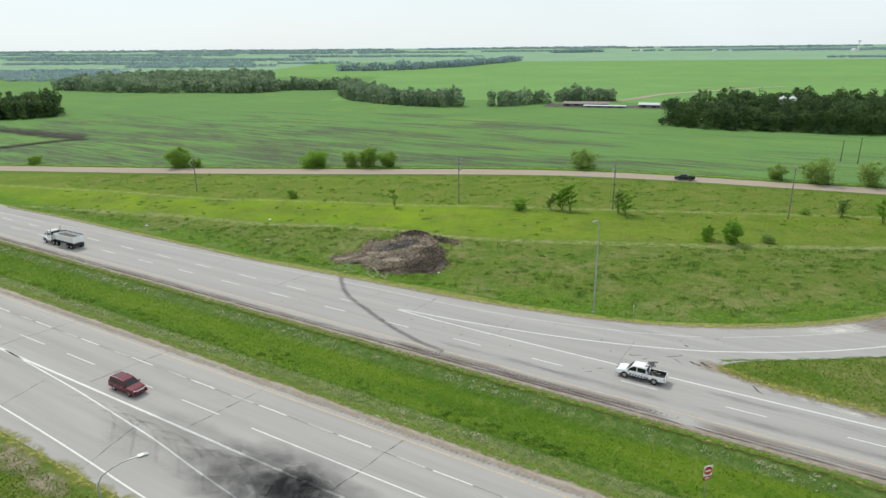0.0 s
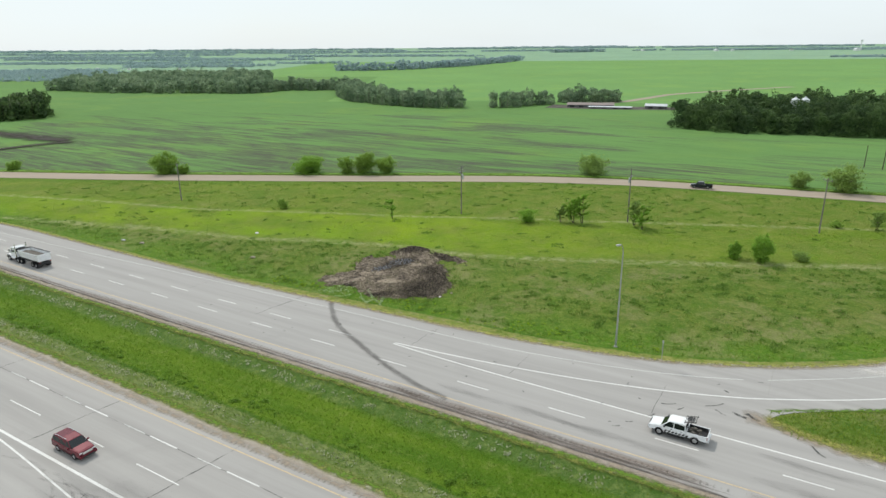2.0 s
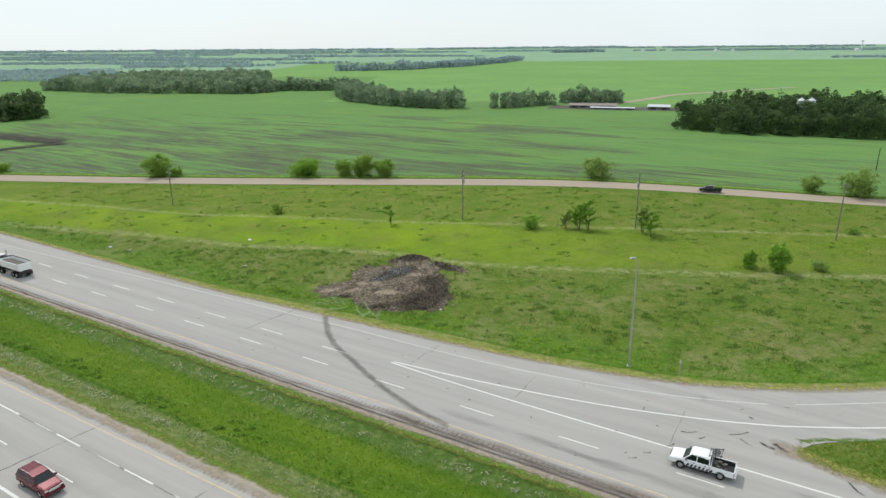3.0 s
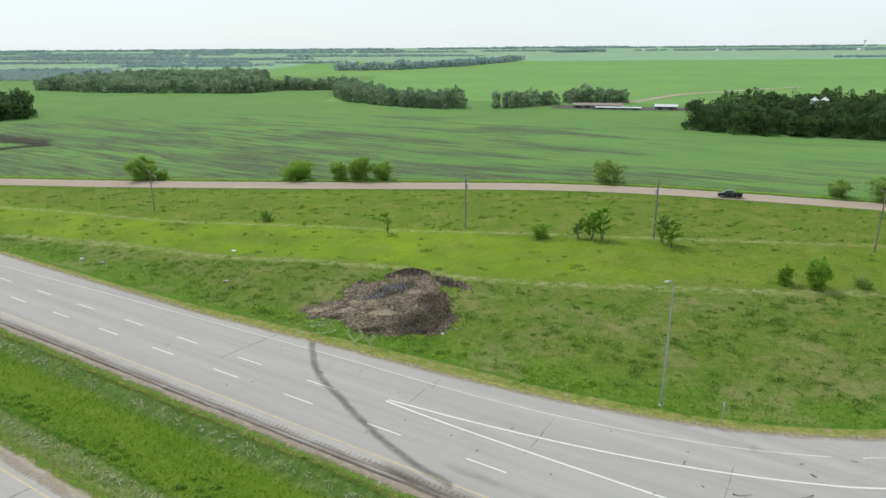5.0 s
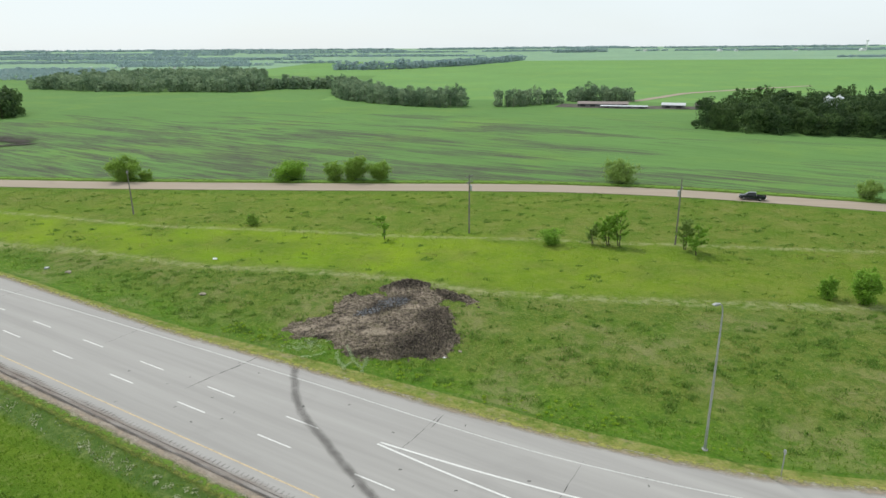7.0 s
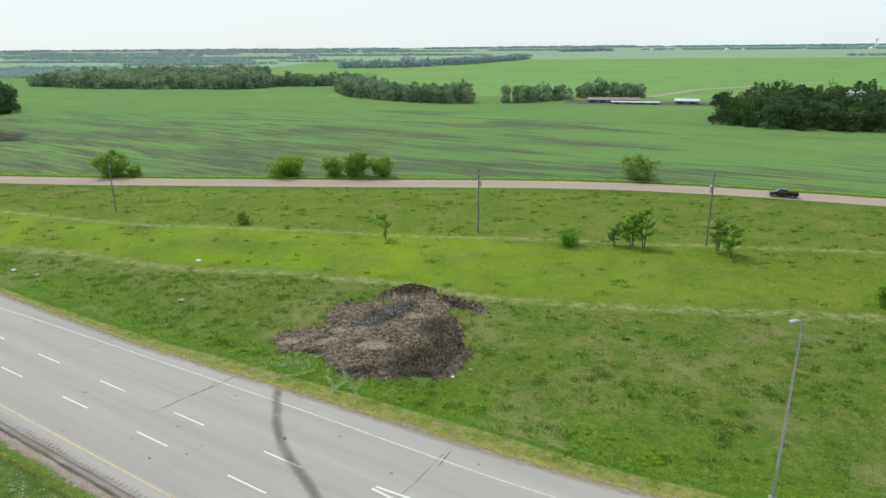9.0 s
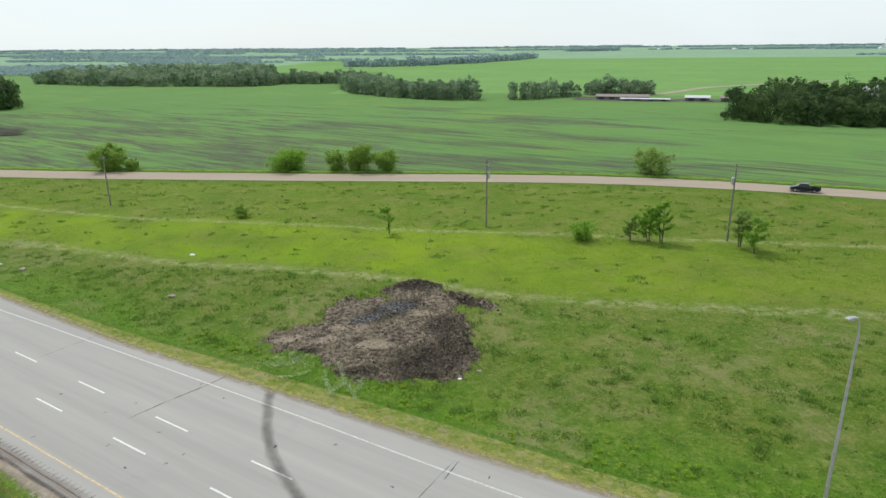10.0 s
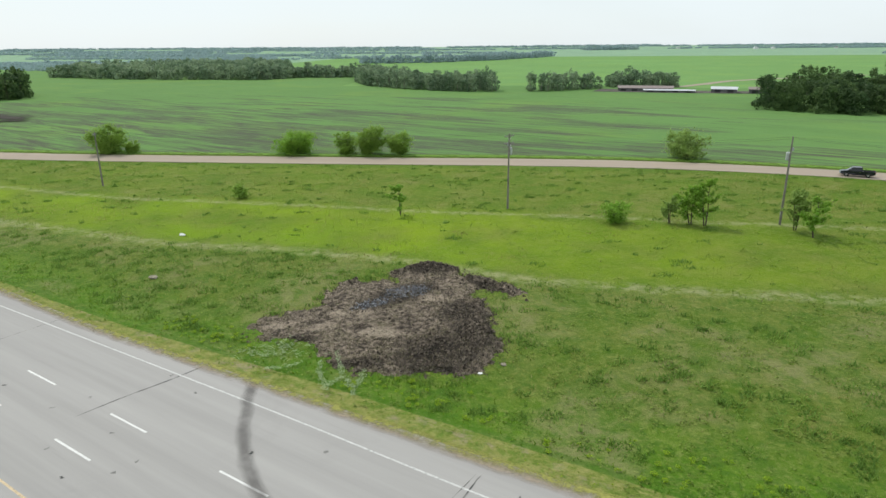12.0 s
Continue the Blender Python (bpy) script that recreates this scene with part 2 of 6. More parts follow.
def smear_material(name, rgb, lo, hi, scale, most=0.85, stretch=None, turn=31.1):
    k = Mat(name, 0.9)
    f = k.noise(scale, 6, 0.7, co=k.coords(stretch or (1, 1, 1), turn))
    k.color(k.mix(k.ramp(k.noise(6, 4), 0.3, 0.7), rgb, tuple(v * 1.5 for v in rgb)))
    k.cut(k.math("MULTIPLY", k.ramp(f, lo, hi, 0, most), k.ramp(k.field("core"), 0.0, 0.75)))
    return k.m


M_VERGE = verge_material()
M_FIELD = field_material("crop_field", (0.132, 0.254, 0.076), (0.078, 0.076, 0.062), 0.88)
# furthest fields: distance haze painted in as a paler, bluer crop colour
M_HAZEFIELD = field_material("haze_pale_field", (0.235, 0.375, 0.250), (0.15, 0.2, 0.06), 0.0)
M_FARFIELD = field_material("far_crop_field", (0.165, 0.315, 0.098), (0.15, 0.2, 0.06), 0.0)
M_ASPHALT = asphalt_material("worn_asphalt", 0.350, 0.032)
M_CONCRETE = asphalt_material("worn_concrete", 0.352, 0.036)
M_GRAVEL = asphalt_material("gravel_road", 0.30, 0.19, 4)
M_SHOULDER = asphalt_material("gravel_shoulder", 0.33, 0.12)
M_WHITE_LINE = paint_line_material("white_road_paint", (0.70, 0.70, 0.68), 0.35)
M_WORN_LINE = paint_line_material("worn_white_paint", (0.60, 0.60, 0.58), 0.43)
M_YELLOW_LINE = paint_line_material("yellow_road_paint", (0.60, 0.47, 0.29), 0.43)
M_SKID = smear_material("tyre_rubber", (0.066, 0.061, 0.057), 0.10, 0.62, 0.8, 0.45)
M_CRACK = smear_material("tar_crack", (0.06, 0.06, 0.06), 0.36, 0.58, 0.8, 0.85)
M_LEAF = leaf_material("bright_leaves", (0.190, 0.325, 0.050), (0.325, 0.480, 0.095))
M_LEAF_BUSH = leaf_material("sunny_leaves", (0.170, 0.345, 0.040), (0.330, 0.520, 0.080))
M_LEAF_DULL = leaf_material("willow_leaves", (0.225, 0.345, 0.085), (0.345, 0.475, 0.130))
M_LEAF_WOOD = leaf_material("wood_leaves", (0.064, 0.116, 0.044), (0.140, 0.222, 0.072))
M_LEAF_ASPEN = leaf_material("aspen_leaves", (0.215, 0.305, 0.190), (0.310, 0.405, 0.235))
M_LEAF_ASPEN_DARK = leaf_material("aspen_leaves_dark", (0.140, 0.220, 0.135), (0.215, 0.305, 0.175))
M_LEAF_WOOD_DARK = leaf_material("wood_leaves_dark", (0.044, 0.084, 0.036), (0.094, 0.156, 0.056))
# far belts: blue-grey of the air's haze put into the leaf colour
M_LEAF_HAZED = leaf_material("hazed_leaves", (0.275, 0.380, 0.400), (0.350, 0.455, 0.455))
M_TUFT = leaf_material("weed_leaves", (0.115, 0.222, 0.042), (0.245, 0.375, 0.076))
M_GRASS = leaf_material("grass_blades", (0.16, 0.26, 0.03), (0.24, 0.32, 0.05))
M_DRY = leaf_material("dry_grass", (0.20, 0.22, 0.10), (0.38, 0.38, 0.22))
M_MUSTARD = leaf_material("yellow_weeds", (0.210, 0.350, 0.022), (0.390, 0.520, 0.040))
M_BARK = simple("bark", (0.10, 0.085, 0.065), 0.9, scale=2.0, vary=0.25)
M_ASPEN_BARK = simple("pale_bark", (0.36, 0.34, 0.29), 0.9, scale=1.0, vary=0.25)
M_POLE = simple("weathered_pole_wood", (0.24, 0.22, 0.20), 0.9, scale=1.5, vary=0.2)
M_STEEL = simple("galvanised_steel", (0.45, 0.46, 0.47), 0.5, 0.6, 0.1)
M_WIRE = simple("wire", (0.08, 0.08, 0.08), 0.6)
M_GREYBOX = simple("grey_enamel", (0.45, 0.47, 0.48), 0.5)
M_CERAMIC = simple("insulator_ceramic", (0.30, 0.30, 0.32), 0.3)
M_SIGN_WHITE = simple("sign_white", (0.75, 0.75, 0.75), 0.5, vary=0.06)
M_SIGN_RED = simple("sign_red", (0.42, 0.03, 0.035), 0.5, vary=0.1)
M_WHITE_PAINT = simple("white_car_paint", (0.78, 0.79, 0.80), 0.25, vary=0.04)
M_BLACK_PAINT = simple("black_car_paint", (0.012, 0.014, 0.02), 0.18, vary=0.1)
M_RED_PAINT = simple("red_car_paint", (0.135, 0.012, 0.024), 0.25, 0.25, vary=0.08)
M_GLASS = simple("dark_car_glass", (0.012, 0.016, 0.018), 0.06, vary=0.05)
M_TYRE = simple("tyre_black", (0.022, 0.022, 0.022), 0.85)
M_RIM = simple("wheel_alloy", (0.5, 0.5, 0.5), 0.35, 0.8)
M_CHROME = simple("chrome", (0.7, 0.7, 0.7), 0.15, 1.0, vary=0.03)
M_TRIM = simple("black_plastic", (0.025, 0.025, 0.027), 0.6)
M_LAMP_RED = simple("red_lens", (0.35, 0.01, 0.01), 0.25)
M_LAMP_CLEAR = simple("clear_lens", (0.65, 0.66, 0.66), 0.12)
M_TARP = simple("dark_tarp", (0.03, 0.032, 0.035), 0.7)
M_LOAD = simple("gravel_load", (0.18, 0.165, 0.145), 0.95, scale=6, vary=0.3)
M_ROOF = simple("sheet_roof", (0.62, 0.64, 0.66), 0.4, 0.2)
M_RUSTROOF = simple("brown_sheet_roof", (0.25, 0.205, 0.19), 0.7)
M_SHED = simple("grey_boards", (0.16, 0.16, 0.16), 0.85)
M_BIN = simple("bin_steel", (0.68, 0.70, 0.72), 0.35, 0.5)


# ---- mesh helpers ----
rng = np.random.default_rng(11)


def part(name, bm, material, parent=None, label=""):
    me = bpy.data.meshes.new(name)
    bm.to_mesh(me)
    bm.free()
    me.materials.append(material)
    ob = new(name, me)
    if parent is not None:
        ob.parent = parent
    if label:
        ob["label"] = label
    return ob


def sheet(name, verts, faces, material, parent=None, smooth=False):
    me = bpy.data.meshes.new(name)
    me.from_pydata([tuple(v) for v in verts], [], [tuple(f) for f in faces])
    me.materials.append(material)
    if smooth:
        me.polygons.foreach_set("use_smooth", [True] * len(me.polygons))
    ob = new(name, me)
    if parent is not None:
        ob.parent = parent
    return ob


def soup(name, verts, k, materials, slots=None):
    """A mesh of many loose faces with k corners each, from one array of corners."""
    n = len(verts) // k
    me = bpy.data.meshes.new(name)
    me.vertices.add(n * k)
    me.vertices.foreach_set("co", np.ascontiguousarray(verts, dtype=np.float32).ravel())
    me.loops.add(n * k)
    me.loops.foreach_set("vertex_index", np.arange(n * k, dtype=np.int32))
    me.polygons.add(n)
    me.polygons.foreach_set("loop_start", np.arange(0, n * k, k, dtype=np.int32))
    for m in materials:
        me.materials.append(m)
    if slots is not None:
        me.polygons.foreach_set("material_index", np.asarray(slots, dtype=np.int32))
    me.update(calc_edges=True)
    me.validate()
    return new(name, me)


def box(bm, x0, x1, y0, y1, z0, z1, bevel=0.0):
    vs = [bm.verts.new((x, y, z)) for x in (x0, x1) for y in (y0, y1) for z in (z0, z1)]
    fs = [bm.faces.new([vs[i] for i in f]) for f in ((0, 1, 3, 2), (4, 6, 7, 5), (0, 4, 5, 1), (2, 3, 7, 6), (0, 2, 6, 4), (1, 5, 7, 3))]
    if bevel:
        es = list({e for f in fs for e in f.edges})
        bmesh.ops.bevel(bm, geom=es, offset=bevel, segments=2, affect="EDGES", profile=0.6)
    return bm


def boxes(*args, bevel=0.0):
    bm = bmesh.new()
    for a in args:
        box(bm, *a, bevel=bevel)
    return bm


def prism(profile, y0, y1, bevel=0.0, inset=None):
    """A side outline in x, z, drawn out from y0 to y1; inset narrows the points listed in it."""
    bm = bmesh.new()
    a, b = [], []
    for i, (x, z) in enumerate(profile):
        d = inset.get(i, 0.0) if inset else 0.0
        a.append(bm.verts.new((x, y0 + d, z)))
        b.append(bm.verts.new((x, y1 - d, z)))
    n = len(profile)
    for i in range(n):
        j = (i + 1) % n
        bm.faces.new((a[i], a[j], b[j], b[i]))
    bm.faces.new(a[::-1])
    bm.faces.new(b)
    bmesh.ops.recalc_face_normals(bm, faces=bm.faces)
    if bevel:
        bmesh.ops.bevel(bm, geom=list(bm.edges), offset=bevel, segments=2, affect="EDGES", profile=0.6)
    return bm


def tube(bm, points, radii, sides=8):
    """A round rod through points, with a radius at each."""
    rings = []
    pts = [Vector(p) for p in points]
    for i, p in enumerate(pts):
        d = (pts[min(i + 1, len(pts) - 1)] - pts[max(i - 1, 0)]).normalized()
        u = d.orthogonal().normalized()
        if abs(d.z) > 0.2:
            u = (Vector((1, 0, 0)) - d * d.x).normalized()
        v = d.cross(u)
        r = radii[i] if hasattr(radii, "__len__") else radii
        rings.append([bm.verts.new(p + (u * math.cos(a) + v * math.sin(a)) * r) for a in (2 * math.pi * k / sides for k in range(sides))])
    for a, b in zip(rings, rings[1:]):
        for k in range(sides):
            bm.faces.new((a[k], a[(k + 1) % sides], b[(k + 1) % sides], b[k]))
    bm.faces.new(rings[0][::-1])
    bm.faces.new(rings[-1])
    return bm


def rod(points, radii, sides=8):
    return tube(bmesh.new(), points, radii, sides)


def disc_y(x, z, r, y0, y1, sides=20):
    """A flat cylinder with its axle along y."""
    return rod([(x, y0, z), (x, y1, z)], [r, r], sides)


def empty(name, m):
    ob = new(name)
    ob.matrix_world = m
    ob.empty_display_size = 0.3
    return ob


# ---- plan of the roads: s runs east along the highway, q across it to the north ----
E_AX, N_AX = np.array((0.856, -0.516)), np.array((0.516, 0.856))


def sq(s, q, z=0.0):
    p = E_AX * s + N_AX * q
    return (float(p[0]), float(p[1]), z)


FAR_X = (-420, -191, -121, -98.7, -60.6, -38, -19.7, 0.5, 11.3, 19.5, 27, 35, 43, 51.6, 60, 68.5, 85, 120)
FAR_Y = (345, 213, 171, 158.8, 135.7, 122, 112.4, 101.7, 96.3, 93.2, 90.4, 88.8, 88.0, 88.2, 89.3, 91.8, 98.5, 116)


def verge_edge(x):
    """Where the highway's paving ends on the north side."""
    return sum(np.interp(x + d, FAR_X, FAR_Y) for d in (-4, -2, 0, 2, 4)) / 5


ROAD_X = (-900, -400, -250, -160, -98, -30, 10, 35, 60, 88, 110, 130, 200, 320, 900)
ROAD_Y = (330, 264, 246, 233, 224.8, 220, 218.2, 215.6, 209.3, 198, 188.5, 180.5, 152, 104, -60)


def gravel_edge(x):
    """The far edge of the gravel road."""
    return sum(np.interp(x + d, ROAD_X, ROAD_Y) for d in (-14, -9, -4, 0, 4, 9, 14)) / 7


# lines of old ditches across the verge
PALE_MID = ((-140, 199), (-95, 186.5), (-66, 176.6), (-44, 173), (-23, 169.3), (-13, 167), (6, 164.6), (18, 163.2), (32, 160.6), (61, 156.5), (110, 149))
PALE_LOW = ((-110, 172), (-65, 157.2), (-44, 149.2), (-27, 146.7), (-11, 142.7), (4, 135.8), (17, 133), (29, 131.4), (45, 129.3), (75, 127), (120, 124))


def smooth01(v):
    v = np.clip(v, 0, 1)
    return v * v * (3 - 2 * v)


def ground_z(x, y):
    x, y = np.asarray(x, float), np.asarray(y, float)
    q = N_AX[0] * x + N_AX[1] * y
    z = np.full(np.broadcast(x, y).shape, -0.06)
    mid = np.clip((q - 51.2) / 15.0, 0, 1)
    z = z - 0.75 * np.sin(np.pi * mid) ** 1.3
    d = (y - verge_edge(x)) * 0.87
    z = z - 0.75 * smooth01(d / 5) * smooth01((17 - d) / 9) * (d > 0)
    z = z + 0.25 * smooth01((d - 20) / 30)
    paved = ((q > 29.0) & (q < 49.0)) | ((q > 68.0) & (d < -1.5))
    island = (q > 77.5) & (y < 79.5) & (x > 30)
    z = np.where(paved & ~island, -0.30, z)
    e = gravel_edge(x) - y
    on_gravel = smooth01((e + 1.5) / 1.5) * smooth01((12 - e) / 1.5)
    z = z * (1 - on_gravel) + on_gravel * -0.02
    r = np.hypot(x, y)
    return z + 25.0 * smooth01((r - 2000) / 2700)


def build_ground():
    xs = np.concatenate([-np.geomspace(4700, 165, 26), np.arange(-160, 161, 2.0), np.geomspace(165, 4700, 26)])
    dys = np.concatenate([-np.geomspace(2600, 232, 12), np.arange(-226, 12, 2.0), np.geomspace(14, 4700, 60)])
    dys[np.argmin(abs(dys))] = 0.0
    X = np.repeat(xs[:, None], len(dys), 1)
    fade = np.exp(-np.abs(dys) / 1500)[None, :]
    Y = gravel_edge(xs)[:, None] * fade + 200 * (1 - fade) + dys[None, :]
    Z = ground_z(X, Y)
    rough = np.array([[noise.noise((x * 0.12, y * 0.12, 3)) for y in dys] for x in xs])
    Z = Z + np.where((np.abs(X) < 165) & (Y > 95) & (Y < 215) & (np.hypot(X + 9.5, Y - 126) > 19), rough * 0.10, 0)
    n, m = X.shape
    verts = np.stack([X, Y, Z], -1).reshape(-1, 3)
    i, j = np.meshgrid(np.arange(n - 1), np.arange(m - 1), indexing="ij")
    a = (i * m + j).ravel()
    faces = np.stack([a, a + m, a + m + 1, a + 1], 1)
    ob = sheet("ground", verts.tolist(), faces.tolist(), M_VERGE, smooth=True)
    flat = X.ravel(), Y.ravel()
    for name, value in (("from_paving", np.where(flat[0] < 34, (flat[1] - verge_edge(flat[0])) * 0.87, flat[1] - verge_edge(flat[0]))),
                        ("from_gravel", gravel_edge(flat[0]) - flat[1]),
                        ("across", N_AX[0] * flat[0] + N_AX[1] * flat[1]),
                        ("past_mid_line", flat[1] - np.interp(flat[0], *zip(*PALE_MID))), ("past_low_line", flat[1] - np.interp(flat[0], *zip(*PALE_LOW)))):
        ob.data.attributes.new(name, "FLOAT", "POINT").data.foreach_set("value", np.asarray(value, np.float32))
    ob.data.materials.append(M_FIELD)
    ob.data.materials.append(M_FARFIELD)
    ob.data.materials.append(M_HAZEFIELD)
    row = dys[:-1][None, :] + xs[:-1][:, None] * 0
    cx = xs[:-1][:, None]
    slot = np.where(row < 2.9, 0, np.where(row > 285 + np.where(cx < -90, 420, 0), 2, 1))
    # slot 3, the field colour with haze in it, covers the furthest ground
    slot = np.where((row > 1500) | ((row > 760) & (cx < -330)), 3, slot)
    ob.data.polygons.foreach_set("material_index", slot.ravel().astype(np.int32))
    tagged(ob, "green roadside grass and young crop fields to the horizon", "ground", kind="structure")
    return ob


ground = build_ground()


def slab(name, near, far, material, top=0.0, deep=0.35, parent=None):
    """A paved strip between two edges of equally many points, with closed sides."""
    n = len(near)
    verts = [(*p[:2], top) for p in near] + [(*p[:2], top) for p in far]
    verts += [(*p[:2], top - deep) for p in near] + [(*p[:2], top - deep) for p in far]
    faces = []
    for i in range(n - 1):
        faces.append((i, i + 1, n + i + 1, n + i))
        faces.append((2 * n + i + 1, 2 * n + i, i, i + 1)[::-1])
        faces.append((n + i + 1, n + i, 3 * n + i, 3 * n + i + 1)[::-1])
    faces.append((0, n, 3 * n, 2 * n))
    faces.append((n - 1, 3 * n - 1, 4 * n - 1, 2 * n - 1))
    return sheet(name, verts, faces, material, parent)


def strip(name, pts, width, material, z, parent=None, ragged=0.0):
    """A thin painted or smeared band along a line of points; "core" is 1 along its middle and 0 at its edges."""
    verts, faces, core = [], [], []
    p = [np.array(a[:2], float) for a in pts]
    for i, a in enumerate(p):
        d = p[min(i + 1, len(p) - 1)] - p[max(i - 1, 0)]
        d = d / np.hypot(*d)
        nrm = np.array((-d[1], d[0])) * width * 0.5
        w1, w2 = (1 + ragged * rng.uniform(-1, 1) for _ in range(2))
        verts += [(*(a + nrm * w1), z), (*a, z), (*(a - nrm * w2), z)]
        end = 0.0 if i in (0, len(p) - 1) and len(p) > 4 else 1.0
        core += [0.0, end, 0.0]
    for i in range(len(p) - 1):
        for k in (0, 1):
            faces.append((3 * i + k, 3 * i + k + 1, 3 * i + k + 4, 3 * i + k + 3))
    ob = sheet(name, verts, faces, material, parent)
    ob.data.attributes.new("core", "FLOAT", "POINT").data.foreach_set("value", core)
    return ob


def along(pts, step=2.0):
    """A smooth line through control points, at even steps."""
    p = np.array([a[:2] for a in pts], float)
    t = np.concatenate([[0], np.cumsum(np.hypot(*np.diff(p, axis=0).T))])
    k = np.linspace(0, t[-1], max(3, int(t[-1] / step)))
    x, y = np.interp(k, t, p[:, 0]), np.interp(k, t, p[:, 1])
    for _ in range(4):
        x[1:-1] = (x[:-2] + 2 * x[1:-1] + x[2:]) / 4
        y[1:-1] = (y[:-2] + 2 * y[1:-1] + y[2:]) / 4
    return list(zip(x, y))


def build_highway():
    stations = np.concatenate([np.arange(-420, -9, 4.0), [-9.0]])
    near = [sq(s, 67.0) for s in stations]
    far = []
    for s in stations:      # walk north from the lane until the verge begins
        q = 78.0
        while True:
            x, y, _ = sq(s, q)
            if y > verge_edge(x) or q > 99:
                break
            q += 0.1
        far.append(sq(s, q))
    road = slab("road_westbound", near, far, M_ASPHALT)
    tagged(road, "worn grey asphalt westbound highway carriageway with lane markings", "road", kind="structure")
    east = slab("road_westbound_upstream", [sq(s, 67.0) for s in (-9, -6, -2, 3, 60, 220)], [sq(-9, 81.9), sq(-6.4, 81.3), sq(-2, 80.9), sq(3, 80.5), sq(60, 80.2), sq(220, 80.1)], M_ASPHALT)
    tagged(east, "worn grey asphalt highway carriageway beyond the exit ramp", "road", kind="structure")
    low = along([sq(-9, 81.9), (34.7, 76.0), (35.8, 76.9), (40.5, 77.2), (46, 77.2), (59, 78.0), (75, 81.5), (95, 90), (118, 103)])
    top_x = np.linspace(far[-1][0], 112, len(low))
    ramp = slab("ramp", low, [(x, float(verge_edge(x))) for x in top_x], M_ASPHALT, top=-0.004)
    tagged(ramp, "grey asphalt exit ramp that curves away from the highway", "road", kind="structure")
    b = slab("road_eastbound", [sq(s, 27.6 + 0.02 * max(-60, min(0, -s - 40))) for s in range(-420, 241, 20)], [sq(s, 50.3) for s in range(-420, 241, 20)], M_CONCRETE)
    tagged(b, "pale grey eastbound highway carriageway with lane markings", "road", kind="structure")
    # gravel shoulders of the median
    for name, q0, q1 in (("shoulder_north", 65.6, 66.99), ("shoulder_south", 50.31, 51.5)):
        st = np.arange(-420, 221, 3.0)
        inner = [sq(s, q0 + (0.35 * noise.noise((s * 0.13, q0, 0)) if q0 < 66 and q0 > 60 else 0)) for s in st]
        outer = [sq(s, q1 + (0.35 * noise.noise((s * 0.13, q1, 0)) if q1 < 60 else 0)) for s in st]
        tagged(slab(name, inner, outer, M_SHOULDER, -0.02, 0.2), "dusty brown gravel shoulder beside the median grass", "road shoulder", kind="structure")
    xs = np.arange(-420, 330, 5.0)
    g = slab("gravel_road", [(x, gravel_edge(x) - 9.3) for x in xs], [(x, gravel_edge(x)) for x in xs], M_GRAVEL, 0.07, 0.25)
    tagged(g, "pinkish-brown gravel road between the grass and the fields", "road", kind="structure")
    return road, east, ramp, b


road_a, road_a2, ramp, road_b = build_highway()


def dash_row(parent, q, s0, s1, period, length, width, material, label):
    me = None
    s = s0
    while s < s1:
        ob = strip("lane_marking", [sq(-length / 2, 0), sq(length / 2, 0)], width, material, 0.0, parent)
        if me is None:
            me = ob.data
            ob["label"] = label
        else:
            old = ob.data
            ob.data = me
            bpy.data.meshes.remove(old)
        ob.location = sq(s + length / 2, q, 0.005)
        s += period


